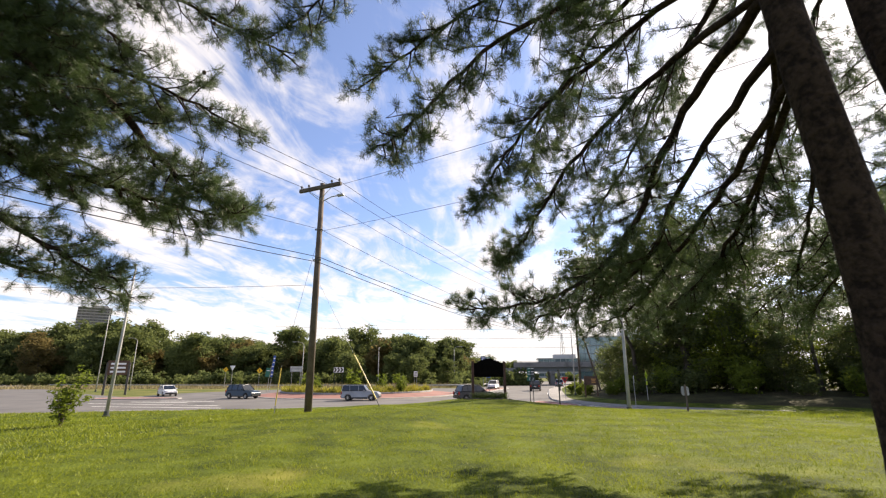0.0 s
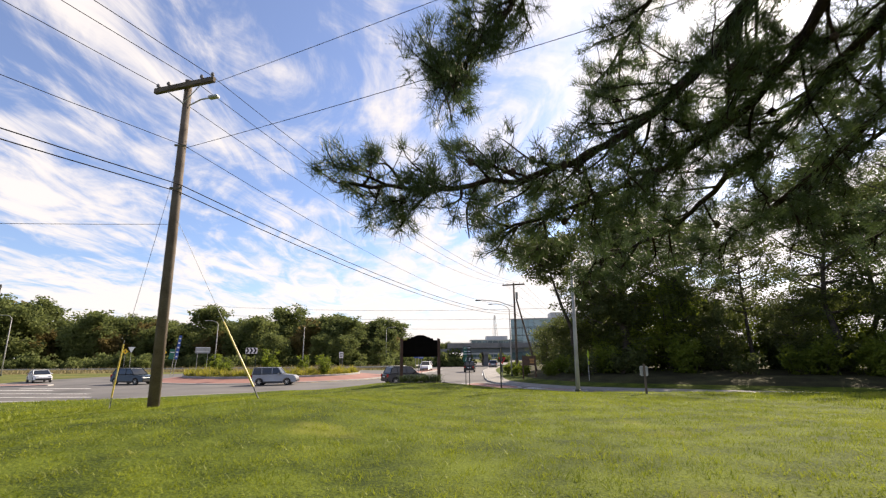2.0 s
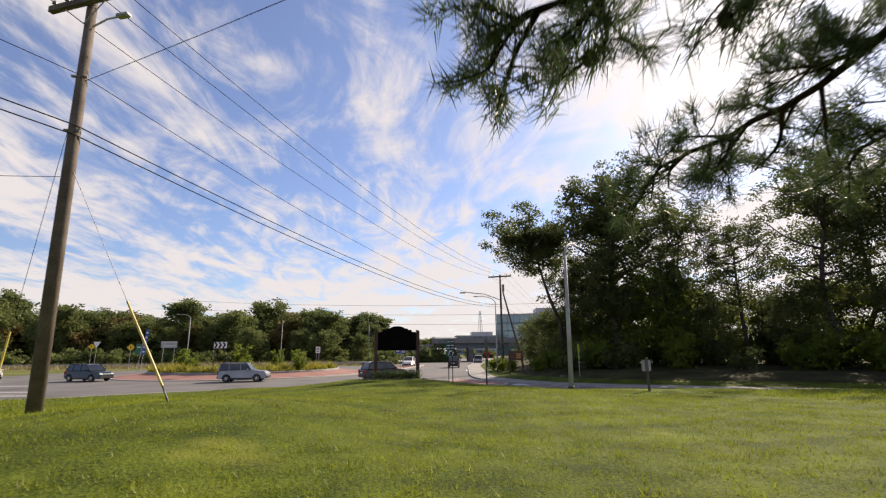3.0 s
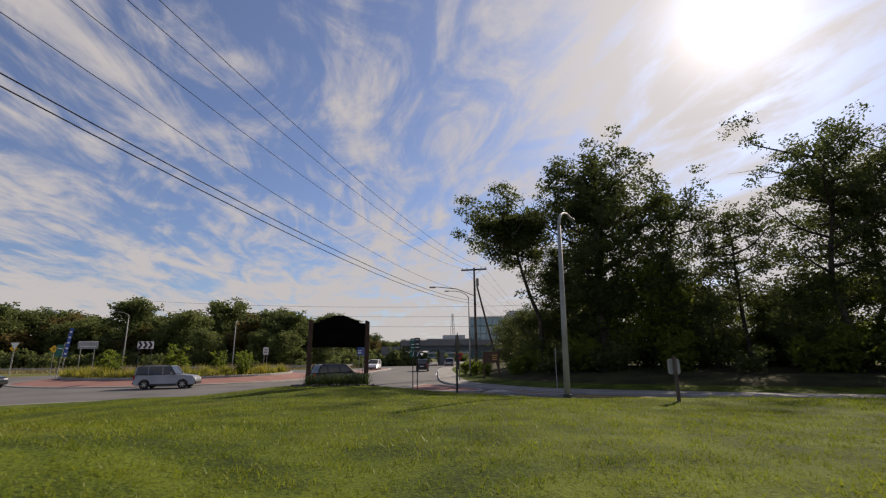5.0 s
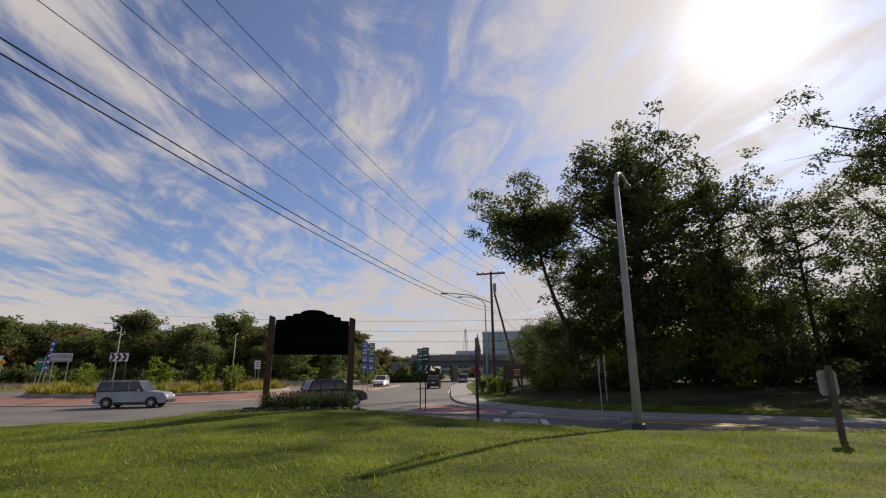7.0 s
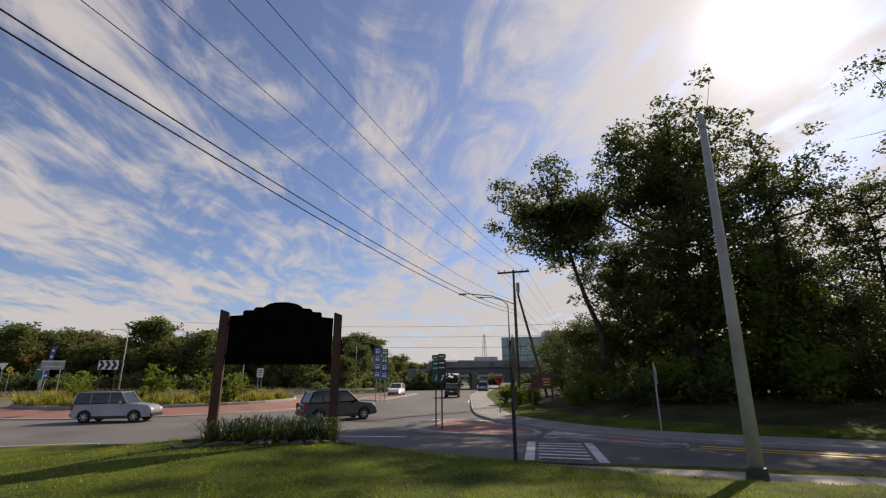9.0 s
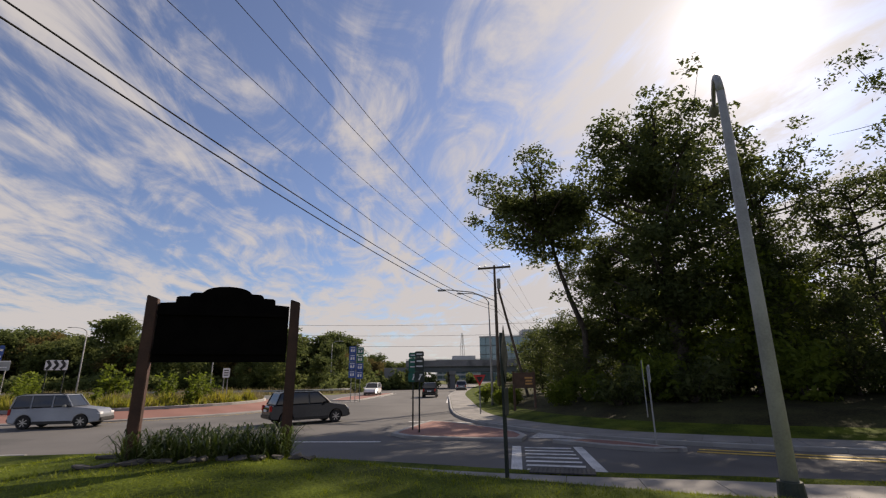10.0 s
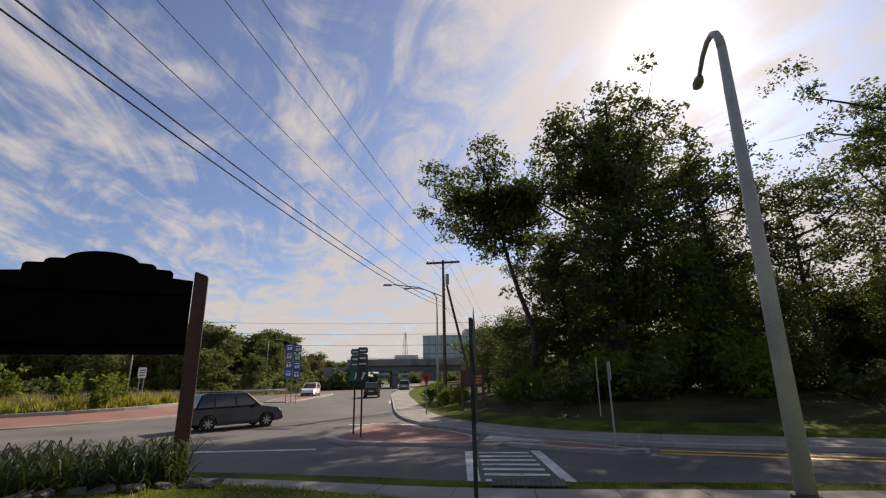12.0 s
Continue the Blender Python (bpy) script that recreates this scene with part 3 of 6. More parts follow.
def tree(seed, height, spread, bare, clumps, per, leaf, mat, bark, lean=(0, 0), trunk_r=None, label="", limbs=14, ivy=0.0, clump_r=0.55, name="tree", group=""):
    """A tree at the origin: tapered trunk, limbs with boughs, and a crown of leaf clumps round the boughs' ends."""
    rng = np.random.default_rng(seed)
    top = thing(name, label=label, category="tree", group=group)
    tr = trunk_r or height * 0.018
    spine = [(lean[0] * (k / 7) ** 1.5 + rng.normal(0, 0.012) * height * (k > 0), lean[1] * (k / 7) ** 1.5 + rng.normal(0, 0.012) * height * (k > 0), height * 0.92 * k / 7 - (0.2 if k == 0 else 0)) for k in range(8)]
    bm = tube(bmesh.new(), spine[:7], [tr * (1.25 if k == 0 else 1 - 0.95 * k / 7) for k in range(7)], 10)
    part("trunk", bm, bark, top, smooth=True)
    centres = []
    for j in range(limbs):
        u = bare + (0.86 - bare) * (j + rng.uniform(0, 0.8)) / limbs
        k = min(u * 7, 6.999)
        s = np.array(spine[int(k)]) + (np.array(spine[int(k) + 1]) - np.array(spine[int(k)])) * (k % 1)
        az = j * 2.4 + rng.uniform(-0.5, 0.5)
        shape = math.sin(math.pi * min(0.98, 0.16 + 0.8 * (u - bare) / (1 - bare))) ** 0.7
        r = spread * shape * rng.uniform(0.66, 1.08)
        rise = r * rng.uniform(0.15, 0.55)
        tip = s + np.array((math.cos(az) * r, math.sin(az) * r, rise))
        mid = (s + tip) / 2 + np.array((0, 0, -0.06 * r)) + rng.normal(0, 0.05 * r, 3)
        line = smooth_line([s, mid, tip], 3)
        bm = tube(bmesh.new(), line, [max(0.015, tr * 0.42 * (1 - i / len(line)) + 0.012) for i in range(len(line))], 5)
        for _ in range(4):
            q = line[rng.integers(2, len(line))]
            e = q + rng.normal(0, 1, 3) * r * 0.26 + np.array((0, 0, 0.1 * r))
            tube(bm, [q, (q + e) / 2 + rng.normal(0, 0.05, 3), e], [0.03, 0.02, 0.008], 4)
            centres.append((e, 0.28 * r + 0.3))
        part("limb", bm, bark, top, smooth=True)
        centres.append((tip, 0.32 * r + 0.35))
        centres.append((mid, 0.22 * r + 0.25))
    for k in (4.6, 5.0, 5.3, 5.6, 5.9, 6.1):
        s = np.array(spine[int(k)]) + (np.array(spine[int(k) + 1]) - np.array(spine[int(k)])) * (k % 1)
        centres += [(s, spread * 0.32)] * (2 if k / 7 > bare else 0)
    pts = []
    for _ in range(clumps):
        c, r = centres[rng.integers(0, len(centres))]
        d = rng.normal(0, 1, 3)
        d = d / np.linalg.norm(d) * r * rng.uniform(0.35, 1.0) * (1, 1, 0.8)
        pts.append(c + d)
    for _ in range(int(clumps * ivy)):
        k = rng.uniform(0.3, 5.8)
        s = np.array(spine[int(k)]) + (np.array(spine[int(k) + 1]) - np.array(spine[int(k)])) * (k % 1)
        pts.append(s + rng.normal(0, 1, 3) * (1.1 + 0.25 * k, 1.1 + 0.25 * k, 0.8))
    v, f = leaf_cloud(rng, pts, clump_r, per, leaf)
    put(new("crown", tri_mesh("crown", v, f)), mat, top, kind="stuff")
    return top


def shrub(seed, w, h, n, per, leaf, mat, label, name="shrub", stems=False):
    rng = np.random.default_rng(seed)
    top = thing(name, label=label, category="shrub")
    bm = bmesh.new()
    pts = []
    for j in range(9):
        az, r = j * 2.4, w * rng.uniform(0.2, 0.9)
        e = np.array((math.cos(az) * r, math.sin(az) * r, h * rng.uniform(0.45, 0.95)))
        tube(bm, [(0, 0, -0.1), tuple(e * (0.45, 0.45, 0.6)), tuple(e)], [0.03, 0.02, 0.008], 4)
        if stems:
            part("stem", bm, M_BARK2, top)
            bm = bmesh.new()
        for _ in range(max(1, n // 9)):
            pts.append(e * rng.uniform(0.4, 1.0) + rng.normal(0, 0.16, 3) * (w, w, h))
    if stems:
        bm.free()
    else:
        part("stem", bm, M_BARK2, top)
    pts = np.array(pts)
    pts[:, 2] = np.maximum(pts[:, 2], 0.1)
    v, f = leaf_cloud(rng, pts, 0.12 * w, per, leaf)
    put(new("foliage", tri_mesh("foliage", v, f)), mat, top, kind="stuff")
    return top


def at(ob, x, y, z=0.0, turn=0.0, s=1.0, sz=None):
    ob.matrix_world = pose(x, y, z, 0, 0, turn) @ Matrix.Diagonal((s, s, sz or s, 1))
    return ob


def clone(ob, x, y, z=0.0, turn=0.0, s=1.0, sz=None):
    return at(copy_thing(ob, Matrix()), x, y, z, turn, s, sz)


# floor under the wood, the trees' shade painted in as dark litter
bm = bmesh.new()
for (d0, z0), (d1, z1) in (((-4.5, 0.35), (-8, 0.8)), ((-8, 0.8), (-14, 1.1)), ((-14, 1.1), (-60, 1.4))):
    ribbon(bm, offset_line(FAR_KERB, d0), offset_line(FAR_KERB, d1), z0, z1)
bmesh.ops.recalc_face_normals(bm, faces=bm.faces)
tagged(part("wood_floor", bm, M_SHADED_LITTER, kind="structure"), "leaf litter and soil under the wood, the trees' shade put into its dark colour", "ground")

# the wood on the right bank
oak = tree(11, 22.6, 5.4, 0.20, 440, 66, 0.155, M_LEAF, M_BARK2, (0.8, 0.3), 0.5, "tall dense dark green oak with ivy-wrapped trunk at the wood's edge", 30, 0.30, 0.46)
at(oak, 26.4, 52.4, 0.9, 0, 1.03)
edge_oak = tree(12, 18.6, 5.0, 0.66, 250, 66, 0.155, M_LEAF, M_BARK2, (-5.3, -2.6), 0.30, "leaning slim oak with a broad one-sided crown", 24, 0.10, 0.46)
at(edge_oak, 23.8, 59.0, 0.8)
maple = tree(13, 19.2, 4.4, 0.34, 200, 52, 0.14, M_LEAF, M_BARK2, (0.6, 0.2), 0.26, "airy green tree with thin branches", 20, 0.05, 0.42)
at(maple, 33.6, 51.2, 1.0)
ash = tree(14, 22.4, 5.2, 0.24, 300, 56, 0.135, M_LEAF, M_BARK2, (0.8, -0.5), 0.30, "tall airy tree with feathery open crown", 24, 0.12, 0.42)
at(ash, 41.2, 42.6, 1.0, 0, 1.03)
tagged(clone(oak, 26.6, 58.2, 1.0, 140, 0.62), "dark green oak behind the wood's edge")
tagged(clone(oak, 30.6, 49.2, 1.0, 250, 0.40, 0.50), "small dense dark oak before the taller trees")
for x, y, rot, s, src in ((36.8, 47.0, 60, 0.84, maple), (46.5, 37.0, 210, 1.0, ash), (51, 31.0, 120, 1.05, ash), (48, 44, 250, 0.95, ash), (56, 25, 10, 1.0, ash), (60, 32, 190, 0.95, maple)):
    clone(src, x, y, 1.0, rot, s)
bush = shrub(21, 1.7, 2.4, 80, 12, 0.15, M_LEAF, "dense dark green undergrowth bush below the trees", "bush")
at(bush, 20.2, 49.6, 0.6)
bush_light = shrub(22, 1.6, 2.8, 140, 12, 0.14, M_LEAF_LIGHT, "light green sunlit bush at the wood's edge", "bush")
at(bush_light, 20.6, 56.0, 0.7, 0, 0.7)
rs = np.random.default_rng(5)
line = offset_line(FAR_KERB, -9.0)
for i in range(6, 60):
    p = line[int(i * (len(line) - 14) / 60)]
    q = rs.normal(0, 1.0, 2)
    if p[1] < 50 and rs.random() < 0.5:
        clone(bush if rs.random() < 0.6 else bush_light, p[0] + q[0] + 1.2, p[1] + abs(q[1]) * 0.8 + 1.0, 0.8, rs.uniform(0, 360), rs.uniform(0.8, 1.5))
for i in range(26):
    u = i / 25
    clone(bush if rs.random() < 0.35 else bush_light, 26 + 32 * u + rs.normal(0, 1.5), 57 - 27 * u + rs.normal(0, 2.0), 1.0, rs.uniform(0, 360), rs.uniform(1.0, 1.8))
for x, y, s in ((17.0, 60.5, 0.45), (17.6, 58.8, 0.45), (18.6, 62.5, 0.5), (16.9, 64, 0.5), (18.4, 66, 0.6), (19.4, 55.2, 0.55), (18.5, 53.4, 0.6), (20.6, 52.5, 0.8)):
    clone(bush_light, x, y, 0.35, rs.uniform(0, 360), s)
under = tree(16, 9.5, 3.6, 0.06, 300, 22, 0.16, M_LEAF_LIGHT, M_BARK2, (0.2, 0.1), 0.14, "leafy understorey tree deep in the wood", 14, 0.2, 0.45, group="understorey trees")
at(under, 29.5, 49.5, 1.0)
dense = tree(17, 14.5, 4.8, 0.08, 420, 22, 0.18, M_LEAF, M_BARK2, (0.3, 0.2), 0.24, "dense dark green tree inside the wood", 18, 0.3, 0.5, group="inner trees")
at(dense, 36.5, 53.5, 1.0, 0, 0.62)
for i in range(12):
    u = i / 11
    clone(under, 29 + 33 * u + rs.normal(0, 0.8), 58.5 - 26 * u + rs.normal(0, 1.2), 0.9, rs.uniform(0, 360), rs.uniform(0.7, 1.0))
for x, y, s in ((23.9, 62.5, 0.52), (23.4, 67.0, 0.45), (25.4, 60.6, 0.5)):
    clone(dense, x, y, 0.7, rs.uniform(0, 360), s)
for x, y, s in ((40.0, 47.0, 0.5), (53.5, 33.5, 0.8), (58.5, 28.0, 0.9), (33.0, 46.6, 0.48), (37.8, 43.0, 0.52), (43.2, 38.2, 0.55), (48.2, 33.4, 0.55)):
    clone(dense, x, y, 1.0, rs.uniform(0, 360), s)
willow = tree(15, 10.5, 5.4, 0.22, 420, 30, 0.24, M_LEAF, M_BARK2, (0, 0), 0.22, "rounded green tree before the office building", 14)
at(willow, 43.0, 105.5, 0.4, 0, 1.28, 0.9)

# the far belt of trees
far_a = tree(31, 16.5, 6.5, 0.12, 230, 26, 0.42, M_LEAF_FAR, M_BARK2, (0, 0), 0.3, "broad green tree in the distant belt of woodland", 12, 0, 0.85, group="distant trees")
far_b = tree(32, 18.5, 5.5, 0.12, 220, 26, 0.40, M_LEAF_FAR, M_BARK2, (0.5, 0), 0.3, "tall green tree in the distant belt of woodland", 13, 0, 0.85, group="distant trees")
far_c = tree(33, 15.5, 5.5, 0.12, 210, 26, 0.40, M_LEAF_RUST, M_BARK2, (0, 0.4), 0.28, "rust-tinged tree in the distant belt of woodland", 12, 0, 0.85, group="distant trees")
far_shrub = shrub(34, 3.2, 3.2, 130, 10, 0.38, M_LEAF_FAR, "green scrub along the far verge", "bush")
sources = (far_a, far_b, far_a, far_c, far_b)
at(far_a, -36, 152, -0.05)
at(far_b, 3.5, 136, -0.05, 0, 0.62)
at(far_c, -20, 160, -0.05, 0, 1.0)
at(far_shrub, 5, 118, -0.05)
rf = np.random.default_rng(8)
for i in range(120):
    u = (i + 0.5) / 120
    x = -205 + 212 * u
    y = 178 - 22 * u + rf.uniform(-3, 26)
    hs = 0.92 + 0.14 * math.sin(i * 0.9) + rf.uniform(-0.28, 0.2) + 0.3 * (u < 0.45)
    clone(sources[i % 5], x, y, -0.05, rf.uniform(0, 360), hs)
for i in range(70):
    u = (i + 0.5) / 70
    clone(far_shrub, -195 + 205 * u, 160 - 22 * u + rf.uniform(-6, 5), -0.05, rf.uniform(0, 360), rf.uniform(0.6, 1.35))
for x, y, s, src in ((-8, 128, 0.55, far_a), (1, 126, 0.42, far_b), (10, 150, 0.55, far_a), (14.5, 165, 0.55, far_b), (19, 176, 0.5, far_a), (6, 146, 0.6, far_c), (25, 190, 0.45, far_b), (30, 205, 0.5, far_b), (-14, 132, 0.5, far_b), (-26, 134, 0.6, far_a), (9, 128, 0.4, far_a), (13, 138, 0.45, far_c), (-8.5, 138, 0.92, far_a), (-12.0, 142, 0.86, far_b)):
    clone(src, x, y, -0.05, rf.uniform(0, 360), s)
for x, y, s in ((10, 116, 0.5), (13, 124, 0.6), (15, 132, 0.7), (8, 110, 0.45), (18, 142, 0.8), (3, 112, 0.6), (-3, 115, 0.5), (15.5, 122.5, 0.95), (18.2, 121.0, 0.7), (13.6, 125.5, 1.05), (20.6, 120.6, 0.5), (40, 175, 0.9), (48, 180, 1.0), (56, 172, 0.9), (62, 180, 1.1), (70, 176, 1.0), (18, 124, 1.2), (22, 123, 0.9), (10.5, 121, 0.9), (50, 150, 0.9), (56, 146, 1.0)):
    clone(far_shrub, x, y, -0.05, rf.uniform(0, 360), s)


# tall weeds and dry grass on the roundabout's middle and on the far verge
def stalks(name, seed, n, area, h, mat, label, w=0.03):
    rng = np.random.default_rng(seed)
    pts = np.array([area(rng) for _ in range(n)])
    lean = rng.normal(0, 0.3, (n, 2))
    hh = h * rng.uniform(0.5, 1.3, n) * np.clip(0.75 + 0.75 * np.sin(pts[:, 0] * 1.9) * np.sin(pts[:, 1] * 2.3 + pts[:, 0]), 0.15, 1.6)
    ang = rng.uniform(0, math.pi, n)
    side = np.stack([np.cos(ang), np.sin(ang), np.zeros(n)], 1) * w
    tip = pts + np.stack([lean[:, 0] * hh, lean[:, 1] * hh, hh], 1)
    v = np.stack([pts - side, pts + side, tip], 1).reshape(-1, 3)
    ob = put(new(name, tri_mesh(name, v, np.arange(3 * n).reshape(-1, 3))), mat)
    return tagged(ob, label, "grass", kind="stuff")


def on_island(r0, r1, a0=180, a1=360):
    def f(rng):
        r, a = math.sqrt(rng.uniform(r0 * r0, r1 * r1)), radians(rng.uniform(a0, a1))
        return (CX + r * math.cos(a), CY + r * math.sin(a), float(np.interp(r, [1, 4, 8, 11.0], [0.9, 0.85, 0.75, 0.60])))
    return f


stalks("dry_grass", 41, 9000, on_island(3, 11.0, 150, 400), 0.6, M_DRY, "tall dry straw-coloured grass on the roundabout")
stalks("yellow_weeds", 42, 7000, on_island(8.8, 11.0, 185, 350), 0.62, M_WEED, "yellow flowering weeds on the roundabout", 0.06)
stalks("verge_grass", 43, 14000, lambda rng: (rng.uniform(-110, 8), 108 + rng.uniform(-2, 16), -0.06), 0.7, M_DRY, "tall dry grass along the far verge", 0.08)
island_bush = shrub(44, 1.3, 2.2, 90, 10, 0.14, M_LEAF_LIGHT, "light green bush growing on the roundabout", "bush")
at(island_bush, -5.7, 65.4, 0.62, 0, 0.8)
for x, y, s in ((-11.8, 64.3, 0.5), (-8.8, 68.8, 0.9), (-16.8, 64.8, 0.6), (-18.8, 68.8, 0.8), (-13.3, 70.8, 1.2), (-6.3, 70.8, 0.9), (-20.8, 72.8, 1.0)):
    clone(island_bush, x, y, 0.65, x * 40, s)

# the near shrub on the lawn
sapling = shrub(45, 0.95, 2.3, 110, 12, 0.085, M_LEAF_LIGHT, "small ragged green sapling on the lawn by the road", "sapling", True)
at(sapling, -15.6, 20.0, lawn_z(-15.6, 20.0), 0, 0.85)


# the pines over the lawn
def needles(rng, tufts, length, per):
    """Bundles of thin needles fanned about the end of each twig."""
    p = np.repeat(np.array([t[0] for t in tufts]), per, axis=0)
    d = np.repeat(np.array([t[1] for t in tufts]), per, axis=0)
    n = len(p)
    d = d * 0.55 + rng.normal(0, 0.55, (n, 3)) + (0, 0, 0.12)
    d /= np.linalg.norm(d, axis=1)[:, None]
    ln = length * rng.uniform(0.7, 1.25, n)[:, None]
    side = np.cross(d, rng.normal(0, 1, (n, 3)))
    side /= np.linalg.norm(side, axis=1)[:, None] + 1e-9
    s = p + rng.normal(0, 0.025, (n, 3))
    v = np.stack([s - side * 0.0036, s + side * 0.0036, s + d * ln], 1).reshape(-1, 3)
    return v, np.arange(3 * n).reshape(-1, 3)


def pine(seed, base, spine, r0, limbs, label, per=38, length=0.125):
    """A pine: trunk through the spine, and each limb a list of points with its own boughs, twigs and needles."""
    rng = np.random.default_rng(seed)
    top = thing("pine_tree", base, 0, label, "tree")
    o = np.array(base)
    sp = [np.array(p, float) - o for p in smooth_line(spine, 5)]
    bm = tube(bmesh.new(), sp, [r0 * (1.2 if i == 0 else 1 - 0.72 * i / len(sp)) for i in range(len(sp))], 18)
    for v in bm.verts:
        k = noise.noise((v.co.x * 7, v.co.y * 7, v.co.z * 2.2)) * 0.05
        v.co.x += k
        v.co.y += k * 0.7
    part("trunk", bm, M_BARK, top, smooth=True)
    tufts, cones = [], []
    for pts, thick, dens, droop in limbs:
        root = min(sp, key=lambda q: abs(q[2] + o[2] - pts[0][2])) + o
        pts = [tuple(root)] + list(pts[1:])
        ln = [np.array(p, float) - o for p in smooth_line(pts, 7)]
        for i in range(1, len(ln)):
            ln[i] = ln[i] + rng.normal(0, 0.018, 3)
        m = len(ln)
        bm = tube(bmesh.new(), ln, [0.62 * thick * (1 - 0.85 * i / m) ** 1.2 + 0.006 for i in range(m)], 8)
        total = sum(np.linalg.norm(b - a) for a, b in zip(ln, ln[1:]))
        count = int(total * 4.8 * dens)
        for j in range(count):
            u = 0.16 + 0.84 * (j + rng.uniform(0, 1)) / count
            i = min(int(u * (m - 1)), m - 2)
            s = ln[i] + (ln[i + 1] - ln[i]) * ((u * (m - 1)) % 1)
            d = ln[i + 1] - ln[i]
            d = d / np.linalg.norm(d)
            side = np.cross(d, rng.normal(0, 1, 3))
            side = side / np.linalg.norm(side)
            reach = (0.34 + 0.95 * (1 - u)) * rng.uniform(0.55, 1.2) * min(1, total / 3)
            w = d * rng.uniform(0.35, 0.9) + side * rng.uniform(0.5, 1.0) + np.array((0, 0, -droop))
            w = w / np.linalg.norm(w)
            e = s + w * reach + np.array((0, 0, 0.1 * reach))
            mid = (s + e) / 2 + rng.normal(0, 0.05, 3) - (0, 0, 0.05 * reach)
            bough = smooth_line([s, mid, e], 4)
            tube(bm, bough, [0.016 - 0.0013 * q for q in range(len(bough))], 5)
            for q in range(int(5 + reach * 9)):
                k = rng.integers(2, len(bough))
                tw = w * 0.5 + rng.normal(0, 0.6, 3) + (0, 0, 0.15)
                tw = tw / np.linalg.norm(tw)
                tl = rng.uniform(0.1, 0.3)
                a, b = bough[k], bough[k] + tw * tl
                tube(bm, [a, (a + b) / 2 + rng.normal(0, 0.015, 3), b], [0.006, 0.005, 0.004], 3, False)
                if u > 0.22 or rng.random() < 0.4:
                    tufts.append((b, tw))
                    if rng.random() < 0.5:
                        tufts.append((b - tw * 0.09, tw))
                if rng.random() < 0.035:
                    cones.append(a)
        tufts.append((ln[-1], ln[-1] - ln[-2]))
        part("limb", bm, M_BARK, top, smooth=True)
    v, f = needles(rng, tufts, length, per)
    put(new("needles", tri_mesh("needles", v, f)), M_NEEDLE, top, kind="stuff")
    bm = bmesh.new()
    bmesh.ops.create_icosphere(bm, subdivisions=2, radius=0.033)
    for q in bm.verts:
        q.co *= 1 + 0.22 * noise.noise(q.co * 90)
        q.co.z *= 1.25
    cone_me = bpy.data.meshes.new("cone")
    bm.to_mesh(cone_me)
    bm.free()
    cone_me.materials.append(M_CONE)
    for c in cones[:60]:
        ob = new("cone", cone_me)
        ob.parent, ob.location = top, c
    return top


